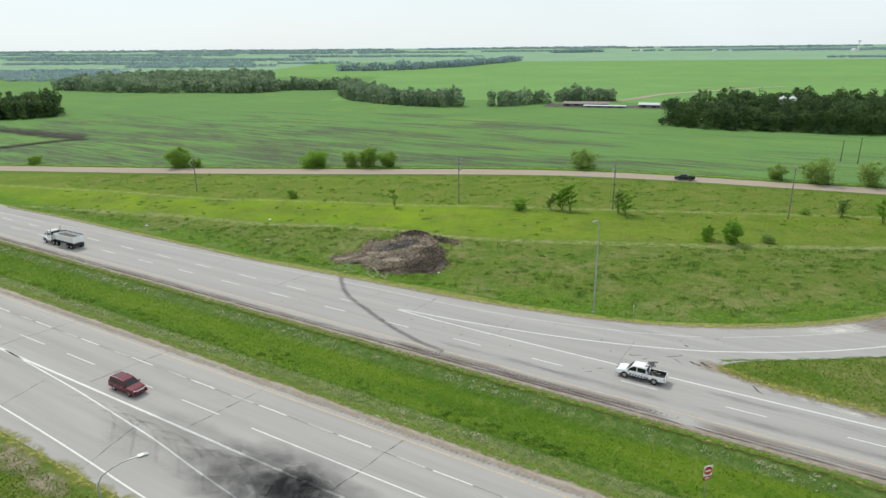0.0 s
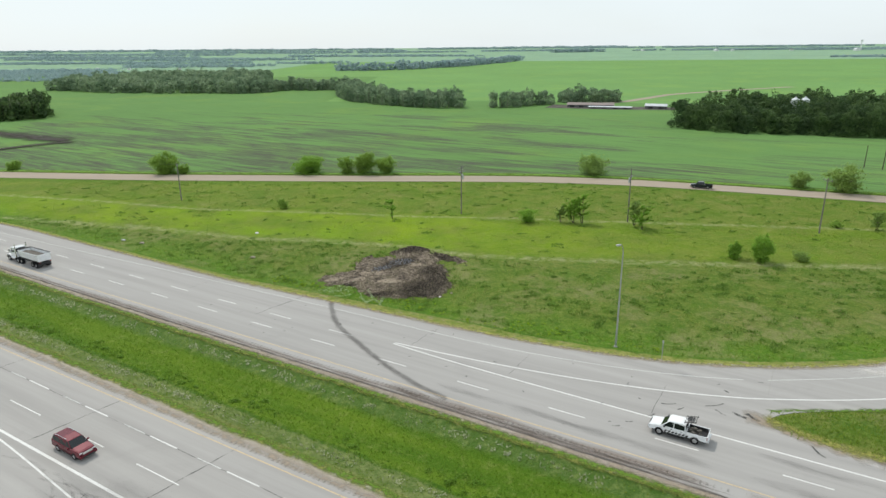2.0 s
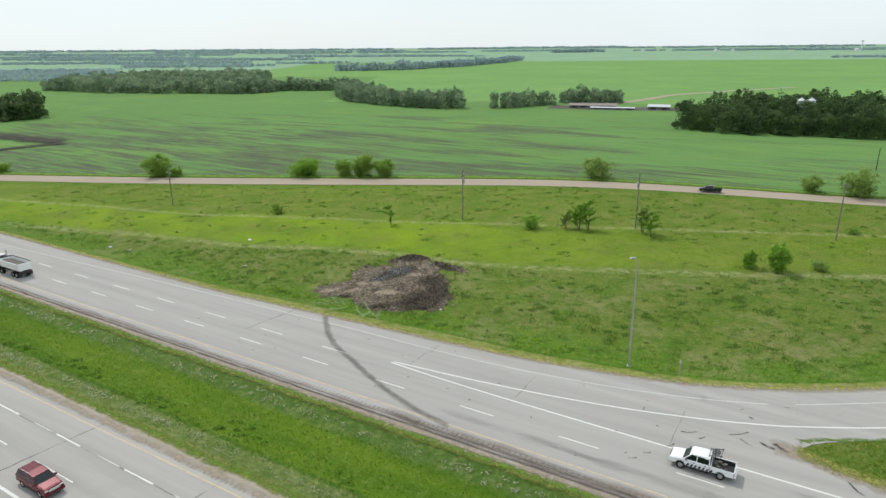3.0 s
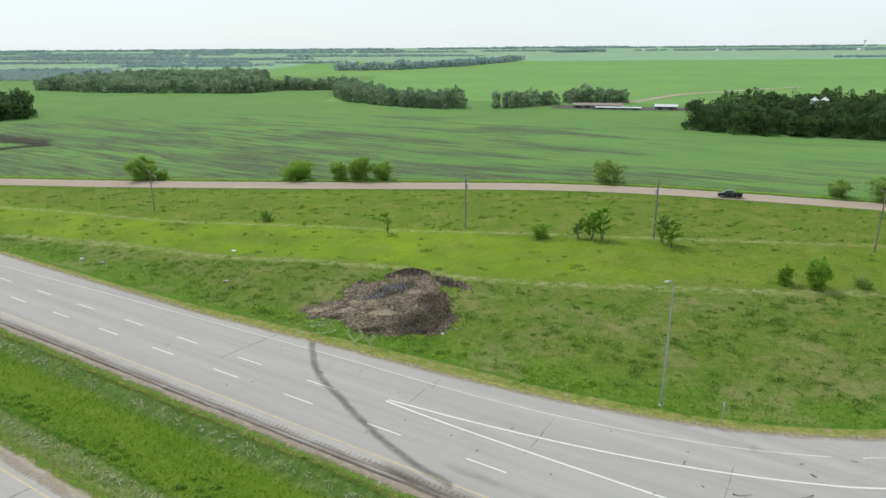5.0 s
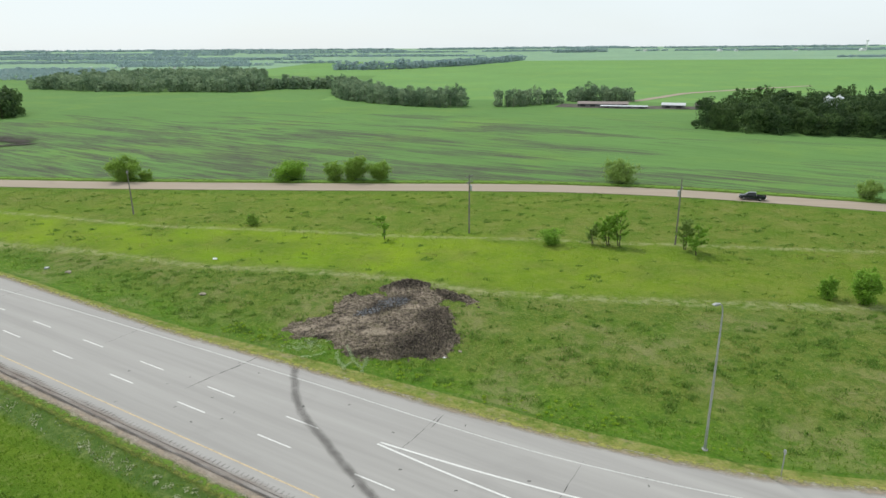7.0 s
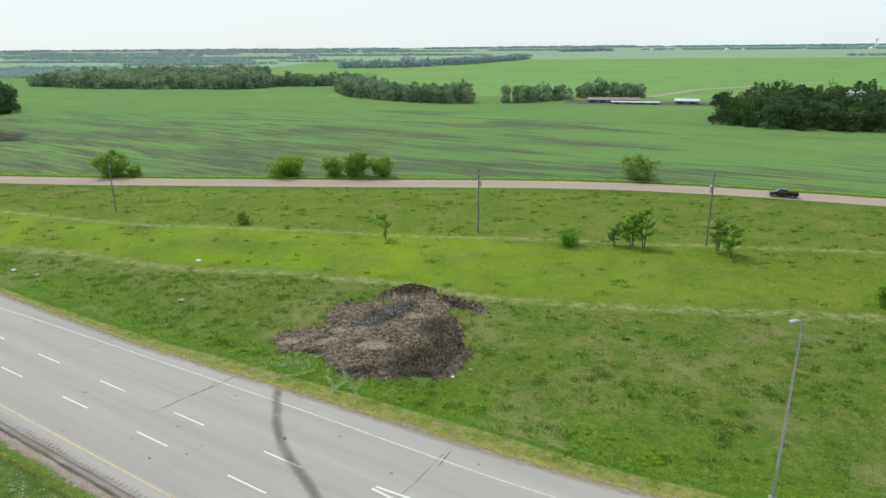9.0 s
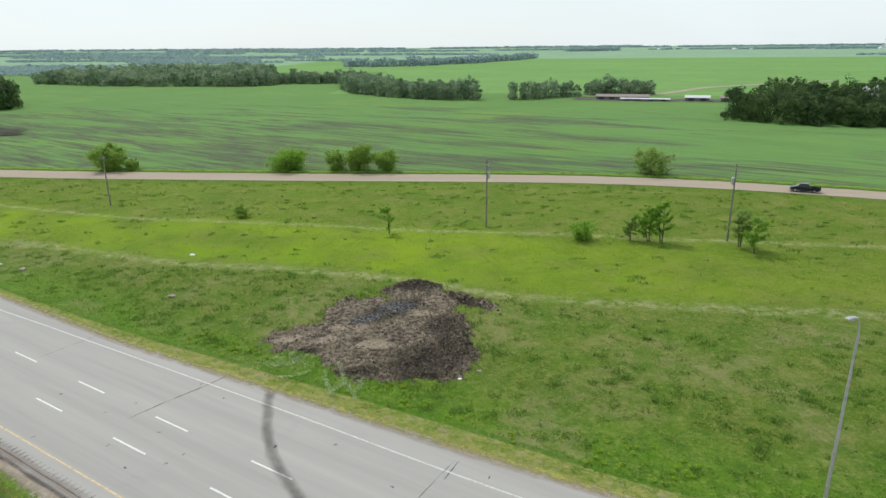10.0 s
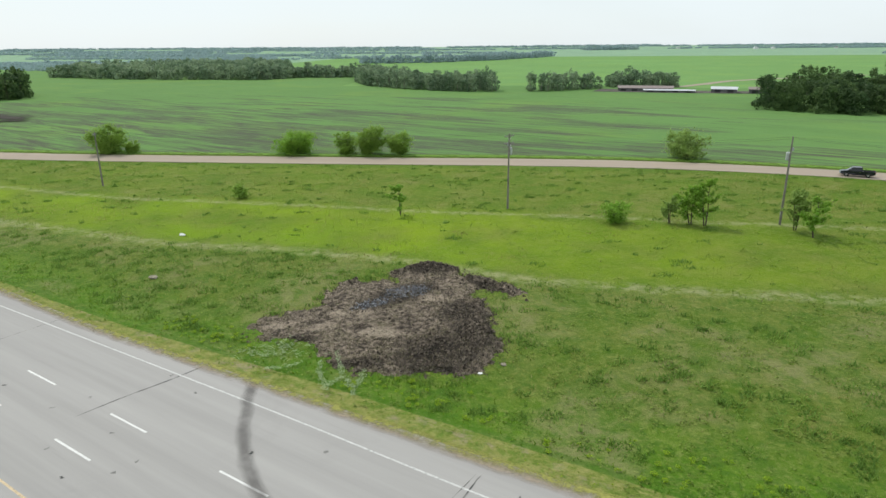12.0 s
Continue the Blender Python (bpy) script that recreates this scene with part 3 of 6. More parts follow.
def build_markings():
    # starts of the dashes, westbound
    dash_row(road_a, 77.1, -67.1 - 12.15 * 20, -58, 12.15, 4.4, 0.165, M_WHITE_LINE, "white dashed lane line")
    dash_row(road_a, 73.25, -67.2 - 12.2 * 20, -12, 12.2, 4.4, 0.165, M_WHITE_LINE, "white dashed lane line")
    dash_row(road_a2, 73.25, -67.2 + 12.2 * 5, 120, 12.2, 4.4, 0.165, M_WHITE_LINE, "white dashed lane line")
    solid = [(sq(-56, 78.0)), sq(-48, 77.5), sq(-38, 77.3), sq(-9, 77.1)]
    strip("edge_line", along(solid), 0.22, M_WHITE_LINE, 0.005, road_a)
    strip("edge_line", [sq(-9, 77.1), sq(200, 77.1)], 0.22, M_WHITE_LINE, 0.005, road_a2)
    up = along([(-7.4, 95.9), (0.5, 91.9), (9.4, 87.9), (17, 84.9), (24.8, 82.4), (32, 80.7), (36, 80.1)])
    strip("exit_line", up, 0.22, M_WHITE_LINE, 0.005, road_a)
    strip("exit_line", along([(36, 80.1), (39.5, 79.8), (46, 79.5), (52, 79.7), (61.1, 81), (75, 84.5), (100, 97)]), 0.22, M_WHITE_LINE, 0.004, ramp)
    edge = along([(-300, 271), (-190, 204), (-78.5, 141.8), (-51.7, 127.4), (-30.6, 115.6), (-13.9, 106.2), (-2.7, 99.6), (5.6, 95.0), (11.1, 92.4), (20.9, 88.4), (30.2, 85.6), (37, 84.6)])
    strip("edge_line", edge, 0.15, M_WORN_LINE, 0.005, road_a)
    strip("edge_line", along([(40, 84.4), (52, 84.7), (62, 86.3), (80, 92)]), 0.15, M_WORN_LINE, 0.004, ramp)
    strip("yellow_line", [sq(s, 69.15) for s in range(-419, -8, 10)], 0.16, M_YELLOW_LINE, 0.005, road_a)
    strip("yellow_line", [sq(-9, 69.15), sq(200, 69.15)], 0.16, M_YELLOW_LINE, 0.005, road_a2)
    # eastbound
    dash_row(road_b, 46.0, -102.2 - 12.15 * 18, 100, 12.15, 4.5, 0.165, M_WHITE_LINE, "white dashed lane line")
    dash_row(road_b, 46.0, -94.5 - 12.15 * 18, 100, 12.15, 3.6, 0.12, M_WORN_LINE, "faded white lane line")
    dash_row(road_b, 42.2, -99.2 - 12.2 * 18, -51, 12.2, 6.6, 0.14, M_WHITE_LINE, "white dashed lane line")
    strip("lane_line", [sq(s, 42.15) for s in (-50.7, -20, 120)], 0.16, M_WHITE_LINE, 0.005, road_b)
    strip("lane_line", [sq(s, 38.25) for s in (-97, -60, -20, 120)], 0.30, M_WHITE_LINE, 0.005, road_b)
    strip("exit_line", along([sq(-97, 38.5), sq(-76, 37.1), sq(-57, 35.2), sq(-51.4, 34.2), sq(-43, 33.1), sq(0, 28.9)]), 0.2, M_WHITE_LINE, 0.005, road_b)
    strip("edge_line", along([sq(-150, 31.5), sq(-80, 30.3), sq(-68, 29.8), sq(-56, 29.1), sq(-51, 28.7), sq(0, 28.4)]), 0.2, M_WHITE_LINE, 0.005, road_b)
    strip("yellow_line", [sq(s, 48.95) for s in range(-419, 201, 10)], 0.16, M_YELLOW_LINE, 0.005, road_b)


build_markings()


# ---- burnt patch of soil beside the highway ----
# lobes of the churned soil: centre, half axes, turn
BURN_LOBES = ((-8.6, 124.9, 8.7, 10.5, 0), (-16.8, 124.3, 7.4, 3.6, 6), (-12.8, 130.8, 5.0, 4.4, 20), (-7.0, 136.4, 4.0, 4.2, 0), (-0.6, 134.4, 4.9, 1.6, -44), (-3.4, 134.0, 3.4, 2.4, -30), (-3.6, 120.0, 4.3, 5.4, 20))
# banks of pushed-up soil: from, to, width, height
BURN_BANKS = ((-11.4, 137.4, -7.4, 139.6, 0.9, 0.50), (-7.6, 139.5, -4.4, 138.7, 1.0, 0.62), (-3.2, 136.2, 2.2, 132.4, 0.8, 0.45), (-1.0, 129.0, -1.0, 124.6, 0.9, 0.40), (-1.4, 123.4, -0.8, 119.2, 1.1, 0.65),
              (-2.4, 117.4, -5.0, 115.2, 1.0, 0.50), (-6.4, 115.6, -11.0, 116.6, 0.9, 0.35), (-16.8, 133.2, -14.2, 135.4, 0.8, 0.35), (-3.4, 122.6, -6.4, 118.6, 1.2, 0.35))


def lobe(x, y, cx, cy, rx, ry, turn):
    """About how many metres a place lies inside an oval (negative: outside)."""
    c, n = math.cos(radians(turn)), math.sin(radians(turn))
    u, v = ((x - cx) * c + (y - cy) * n) / rx, (-(x - cx) * n + (y - cy) * c) / ry
    return (1 - np.sqrt(u * u + v * v)) * min(rx, ry)


def burn_depth(x, y):
    """Metres inside the plain outline of the burnt soil."""
    x, y = np.asarray(x, float), np.asarray(y, float)
    return np.max([lobe(x, y, *b) for b in BURN_LOBES], axis=0)


def bank_height(x, y):
    h = 0.0
    for ax, ay, bx, by, w, top in BURN_BANKS:
        t = min(1.0, max(0.0, ((x - ax) * (bx - ax) + (y - ay) * (by - ay)) / ((bx - ax) ** 2 + (by - ay) ** 2)))
        d = math.hypot(x - ax - t * (bx - ax), y - ay - t * (by - ay))
        h = max(h, top * math.exp(-(d / w) ** 2))
    return h


def churn(x, y):
    """Fractal roughness, about -1 to 1."""
    return sum(noise.noise((x * f, y * f, 3 + f)) * a for f, a in ((0.35, 0.4), (0.9, 0.45), (2.0, 0.4), (4.3, 0.3)))


def burn_top(x, y):
    """Height of the soil, and how far inside its ragged edge it lies."""
    g = float(ground_z(x, y))
    bank = bank_height(x, y)
    inside_by = float(burn_depth(x, y)) + 1.1 * noise.noise((x * 0.55, y * 0.55, 2)) + 0.6 * noise.noise((x * 1.5, y * 1.5, 6)) + 0.3 * noise.noise((x * 3.6, y * 3.6, 8))
    rough = 0.10 + 0.30 * float(smooth01((x + 13) / 7))
    up = float(smooth01((inside_by + 0.15) / 0.7))
    z = g - 0.22 + up * (0.40 + rough * 0.75 * churn(x, y) + bank * (0.8 + 0.5 * churn(x * 1.3, y * 1.3)))
    return z, inside_by, bank


def burn_material():
    k = Mat("burnt_soil", 0.95)
    mid = k.noise(0.45, 6, 0.7, dist=0.8)
    fine = k.noise(1.9, 6, 0.75, dist=0.5)
    lump = k.noise(6.5, 4, 0.7)
    c = k.mix(k.ramp(fine, 0.42, 0.58), (0.078, 0.064, 0.052), (0.380, 0.312, 0.242))
    c = k.mix(k.math("MULTIPLY", k.ramp(mid, 0.52, 0.62, 0, 0.6), k.ramp(lump, 0.36, 0.56, 0.2, 1.0)), c, (0.200, 0.185, 0.105))
    c = k.mix(k.ramp(mid, 0.44, 0.34, 0, 0.65), c, (0.060, 0.050, 0.043))
    dust = k.math("ADD", k.field("dust"), k.math("MULTIPLY", k.math("SUBTRACT", fine, 0.5), 0.9))
    c = k.mix(k.ramp(dust, 0.32, 0.80, 0, 0.72), c, k.mix(k.ramp(lump, 0.35, 0.6), (0.300, 0.245, 0.185), (0.600, 0.500, 0.390)))
    char = k.math("ADD", k.field("char"), k.math("MULTIPLY", k.math("SUBTRACT", fine, 0.5), 1.1))
    c = k.mix(k.ramp(char, 0.28, 0.78, 0, 0.84), c, (0.030, 0.026, 0.025))
    ash = k.math("ADD", k.field("ash"), k.math("MULTIPLY", k.math("SUBTRACT", mid, 0.5), 0.8))
    c = k.mix(k.ramp(ash, 0.25, 0.55, 0, 0.9), c, k.mix(k.ramp(k.noise(4.5, 5, 0.85), 0.52, 0.60), (0.040, 0.042, 0.050), (0.46, 0.48, 0.54)))
    c = k.mix(k.ramp(lump, 0.30, 0.44, 0.40, 0), c, (0.020, 0.018, 0.016))
    stubble = k.noise(1.0, 5, 0.8, co=k.coords((2.2, 5.5, 1), 15))
    c = k.mix(k.math("MULTIPLY", k.ramp(stubble, 0.54, 0.62, 0, 0.55), k.ramp(mid, 0.42, 0.52)), c, (0.420, 0.370, 0.250))
    k.color(c).bump(k.math("ADD", fine, k.math("ADD", lump, stubble)), 1.0, 0.3)
    return k.m


M_BURN = burn_material()
M_ASH = leaf_material("burnt_debris", (0.03, 0.034, 0.042), (0.66, 0.68, 0.72), 0.8)
M_CLOD = leaf_material("soil_clods", (0.050, 0.042, 0.036), (0.36, 0.300, 0.235), 0.95)
DUST_SPOTS = ((-15.1, 125.8, 1.3, 1.0, 0), (-10.4, 121.8, 2.9, 1.3, -8), (-5.9, 129.8, 1.8, 1.3, 0), (-15.9, 134.3, 1.6, 0.9, 30), (-20.6, 123.8, 2.6, 1.0, 20), (-16.0, 123.4, 1.9, 1.0, 0), (-12.6, 125.9, 1.5, 0.9, 0), (-8.5, 118.8, 1.3, 0.6, 0), (-17.6, 130.2, 1.4, 0.7, 40))
CHAR_SPOTS = ((-6.8, 139.4, 4.6, 2.6, 0), (-1.6, 121.2, 2.8, 4.4, 0), (-5.0, 118.0, 5.0, 3.6, 0), (-0.8, 133.8, 3.0, 1.0, -44), (-9.6, 130.4, 5.6, 2.4, 48), (-3.0, 126.0, 2.6, 3.4, 0), (-17.6, 121.2, 2.0, 0.7, 0), (-11.5, 116.4, 2.6, 1.0, 0))
ASH_SPOTS = ((-8.8, 131.6, 2.9, 1.9, 35), (-11.8, 128.3, 2.6, 1.1, 35))


def spots(x, y, ovals):
    """1 in the middle of the nearest oval, fading to 0 a little past its edge."""
    return float(np.clip(max(lobe(x, y, *o) / min(o[2], o[3]) for o in ovals) + 0.25, 0, 1))


def build_burn():
    xs, ys = np.arange(-25.5, 6.0, 0.17), np.arange(111.5, 144.0, 0.19)
    keep = np.array([[burn_depth(x, y) > -2.4 for y in ys] for x in xs])
    index = -np.ones(keep.shape, int)
    verts, layers = [], []
    for i, x in enumerate(xs):
        for j, y in enumerate(ys):
            if keep[i, j]:
                index[i, j] = len(verts)
                verts.append((x, y, burn_top(x, y)[0]))
                layers.append((spots(x, y, DUST_SPOTS), spots(x, y, CHAR_SPOTS), spots(x, y, ASH_SPOTS)))
    faces = []
    for i in range(len(xs) - 1):
        for j in range(len(ys) - 1):
            f = (index[i, j], index[i + 1, j], index[i + 1, j + 1], index[i, j + 1])
            if min(f) >= 0:
                faces.append(tuple(int(v) for v in f))
    ob = sheet("burnt_ground", verts, faces, M_BURN, smooth=True)
    for n, name in enumerate(("dust", "char", "ash")):
        ob.data.attributes.new(name, "FLOAT", "POINT").data.foreach_set("value", [v[n] for v in layers])
    tagged(ob, "churned blackened soil of a burnt patch in roadside grass", "burnt ground", kind="structure")


build_burn()


def lumps(places, sizes):
    """Small squashed six-cornered clods: corners of triangles."""
    out = []
    octa = np.array([(1, 0, 0), (0, 1, 0), (-1, 0, 0), (0, -1, 0), (0, 0, 0.8), (0, 0, -0.5)])
    tri = [(0, 1, 4), (1, 2, 4), (2, 3, 4), (3, 0, 4), (1, 0, 5), (2, 1, 5), (3, 2, 5), (0, 3, 5)]
    for p, size in zip(places, sizes):
        v = octa * size * (1 + rng.uniform(-0.45, 0.45, (6, 3)))
        a = rng.uniform(0, 6.28)
        v = np.stack([v[:, 0] * math.cos(a) - v[:, 1] * math.sin(a), v[:, 0] * math.sin(a) + v[:, 1] * math.cos(a), v[:, 2]], 1) + p
        out.append(v[np.array(tri).ravel()])
    return np.concatenate(out)


def build_clods():
    places, sizes = [], []
    while len(places) < 5200:
        x, y = rng.uniform(-24.5, 5), rng.uniform(112.5, 143.5)
        z, inside_by, bank = burn_top(x, y)
        rich = 0.05 + 0.7 * spots(x, y, CHAR_SPOTS) + bank
        if inside_by > -0.35 and rng.uniform() < rich:
            places.append((x, y, max(z, float(ground_z(x, y)))))
            sizes.append(0.04 + 0.17 * rng.uniform() ** 2 + 0.16 * min(0.6, bank) * rng.uniform(0, 1))
    tagged(soup("soil_clods", lumps(places, sizes), 3, [M_CLOD]), "loose dark clods over the burnt soil", "soil clods", kind="stuff")
    places = []
    while len(places) < 420:
        x, y = rng.uniform(-15.5, -5), rng.uniform(126, 134.5)
        if rng.uniform() < spots(x, y, ASH_SPOTS) ** 1.5:
            places.append((x, y, burn_top(x, y)[0] + 0.03))
    tagged(soup("burnt_debris", lumps(places, rng.uniform(0.04, 0.15, len(places))), 3, [M_ASH]), "pale grey ash and scorched scraps on the burnt soil", "burnt debris", kind="stuff")


build_clods()


# ---- marks on the paving ----
def build_marks():
    skid = along([(-19.3, 112.2), (-18.6, 108.6), (-17.6, 104.8), (-16.2, 101.2), (-13.8, 97.6), (-10.3, 92.2), (-7.4, 88.0), (-4.2, 84.2), (0.0, 80.4)], 0.7)
    strip("skid_mark", skid, 1.2, M_SKID, 0.009, road_a, 0.15)["label"] = "broad dark skid mark across the lanes"
    # transverse joints and long joints of the slabs
    for s in (-119, -98, -76.5, -57, -36, -15, 6):
        strip("joint", [sq(s + rng.uniform(-0.1, 0.1) + 0.12 * k, 38.4 + 1.05 * k) for k in range(12)], 0.16, M_CRACK, 0.004, road_b, 0.5)
        strip("joint", [sq(s + rng.uniform(-0.1, 0.1) - 3 - 0.3 * k, 28.2 + 1.0 * k) for k in range(10)], 0.12, M_CRACK, 0.004, road_b, 0.5)
    strip("joint", [sq(s, 45.95 + 0.03 * math.sin(s)) for s in np.arange(-200, 40, 1.5)], 0.10, M_CRACK, 0.003, road_b, 0.6)
    for s in (-53.5, -38, -20, -100, -130):
        strip("joint", [sq(s + rng.uniform(-0.06, 0.06), 77.5 + 0.9 * k) for k in range(10)], 0.08, M_CRACK, 0.004, road_a, 0.5)
    # rumble strips along both inner shoulders
    rumble = None
    for road, q, lo, hi in ((road_a, 68.1, -150, -10), (road_b, 49.75, -110, -5)):
        verts, faces = [], []
        for s in np.arange(lo, hi, 0.62):
            i = len(verts)
            verts += [sq(s, q - 0.25, 0.004), sq(s + 0.2, q - 0.25, 0.004), sq(s + 0.2, q + 0.25, 0.004), sq(s, q + 0.25, 0.004)]
            faces.append((i, i + 1, i + 2, i + 3))
        ob = sheet("rumble_strip", verts, faces, M_CRACK, road)
        ob.data.attributes.new("core", "FLOAT", "POINT").data.foreach_set("value", [0.27 if road is road_a else 0.22] * len(verts))
    # broken tar seam where the paving meets the gravel
    for road, lo, hi in ((road_a, -230, -9), (road_a2, -9, 60)):
        for q, w in ((66.98, 0.46), (67.55, 0.12)):
            strip("seam", [sq(s, q + 0.07 * noise.noise((s * 0.21, q, 5))) for s in np.arange(lo, hi, 1.5)], w, M_SEAM, 0.0085, road, 0.2)
    # darker traffic bands and dirty shoulder
    for road, q, w, lo, hi, m in ((road_a, 67.5, 1.4, -200, -10, M_DIRT), (road_a2, 67.9, 2.2, -9, 60, M_DIRT), (road_a, 68.0, 2.0, -50, -10, M_DIRT), (road_a, 71.2, 1.6, -45, -10, M_BAND), (road_a2, 71.0, 1.8, -9, 60, M_BAND), (road_a2, 75.4, 1.5, -9, 40, M_BAND)):
        strip("grime", [sq(s, q) for s in np.arange(lo, hi, 3)], w, m, 0.006 if road is road_a else 0.007, road, 0.4)
    for cx, cy, rx, ry, turn, m, road in ((-16.5, 52.4, 13.5, 6.2, -0.5, M_SOOT, road_b), (-14.6, 51.6, 5.6, 3.6, -0.6, M_SOOT2, road_b), (-30, 60.5, 12, 5, -0.5, M_BAND, road_b), (46.5, 65.3, 6.5, 1.9, -0.55, M_DUST, road_a2), (58, 87.0, 7, 1.9, 0.12, M_DUST, ramp), (66, 88.5, 6, 3.6, 0.3, M_DIRT, ramp), (-45, 57.0, 5.5, 2.0, -0.55, M_DUSTY, road_b), (-39, 53.0, 4.0, 1.6, -0.55, M_DUSTY, road_b)):
        verts, n = [(cx, cy, 0.010)], 36
        for ring in (0.6, 1.0):
            for k in range(n):
                a = 2 * math.pi * k / n
                u, v = rx * ring * math.cos(a) * rng.uniform(0.8, 1.1), ry * ring * math.sin(a) * rng.uniform(0.8, 1.1)
                verts.append((cx + u * math.cos(turn) - v * math.sin(turn), cy + u * math.sin(turn) + v * math.cos(turn), 0.010))
        faces = [(0, 1 + k, 1 + (k + 1) % n) for k in range(n)] + [(1 + k, 1 + n + k, 1 + n + (k + 1) % n, 1 + (k + 1) % n) for k in range(n)]
        ob = sheet("stain", verts, faces, m, road)
        ob.data.attributes.new("core", "FLOAT", "POINT").data.foreach_set("value", [1.0] + [0.6] * n + [0.0] * n)
    # rubber scraps and tar patches near the gore
    for x, y, turn, long, wide in ((25.9, 79.0, 0, 1.9, 0.32), (31.2, 78.6, 14, 2.6, 0.30), (31.0, 77.0, -60, 1.6, 0.34), (32.9, 76.4, -52, 1.9, 0.55), (34.2, 75.9, -60, 2.0, 0.60), (33.7, 81.7, -50, 0.7, 0.35), (33.5, 83.5, 20, 0.5, 0.25), (38.8, 83.8, -20, 0.7, 0.25), (20.2, 75.4, 5, 0.9, 0.28), (18.5, 74.6, 5, 1.0, 0.30), (23.1, 76.7, 30, 1.2, 0.25), (26.9, 78.0, 25, 1.0, 0.22), (37.9, 69.4, -80, 2.4, 0.30)):
        a = radians(turn)
        strip("tar_patch", [(x + t * long * math.cos(a + 0.4 * t), y + t * long * math.sin(a + 0.4 * t)) for t in (-0.5, -0.2, 0.1, 0.4)], wide, M_CRACK, 0.0105, road_a, 0.4)
    for k in range(34):     # specks of tar and rubber on the lanes
        p = sq(rng.uniform(-95, -12), rng.uniform(69.5, 86))
        a = rng.uniform(0, 3.1)
        strip("tar_spot", [(p[0] + t * math.cos(a), p[1] + t * math.sin(a)) for t in (0, 0.16, 0.32)], rng.uniform(0.12, 0.3), M_CRACK, 0.0095, road_a, 0.5)
    strip("joint", along([(-2.5, 98.3), (-1.9, 99.7), (-1.3, 100.8)], 0.4), 0.14, M_CRACK, 0.0042, road_a, 0.5)
    strip("joint", along([(-30.4, 106.4), (-28.2, 109.4), (-26.0, 111.8), (-24.1, 114.4)], 0.6), 0.16, M_CRACK, 0.0042, road_a, 0.5)
    for k in range(7):      # faint looping tyre tracks before the soot
        x, y = -47 + 3.2 * k, 70.0 - 1.9 * k
        bend = 1.6 + 0.5 * math.sin(2.3 * k)
        strip("tyre_arc", along([(x, y), (x + 4.5, y - 1.6 + bend * 0.4), (x + 9, y - 5.2), (x + 11, y - 9 - bend)], 0.8), 0.4, M_ARC, 0.0055 + 0.0004 * k, road_b, 0.5)


M_FRINGE = smear_material("straw_fringe", (0.215, 0.215, 0.060), 0.36, 0.60, 1.1, 0.95)
M_FRINGE2 = smear_material("green_fringe", (0.085, 0.145, 0.022), 0.36, 0.56, 1.3, 0.95)
M_SEAM = smear_material("tar_seam", (0.085, 0.078, 0.074), 0.28, 0.56, 0.9, 0.72, (0.4, 2.0, 1))
M_ARC = smear_material("faint_rubber", (0.09, 0.088, 0.086), 0.40, 0.7, 0.4, 0.22)
M_DUSTY = smear_material("dusty_edge", (0.27, 0.225, 0.175), 0.30, 0.60, 0.5, 0.8)
M_DIRT = smear_material("road_dirt", (0.20, 0.16, 0.135), 0.26, 0.60, 0.5, 0.6, (0.25, 1.6, 1))
M_BAND = smear_material("traffic_grime", (0.10, 0.098, 0.095), 0.38, 0.72, 0.35, 0.38, (0.3, 1.5, 1))
M_SOOT = smear_material("soot", (0.070, 0.070, 0.074), 0.22, 0.58, 0.35, 0.62)
M_SOOT2 = smear_material("black_soot", (0.030, 0.030, 0.033), 0.18, 0.52, 0.6, 0.85)
M_DUST = smear_material("pale_dust", (0.58, 0.56, 0.53), 0.36, 0.6, 0.5, 0.75, (0.5, 1.4, 1))
build_marks()


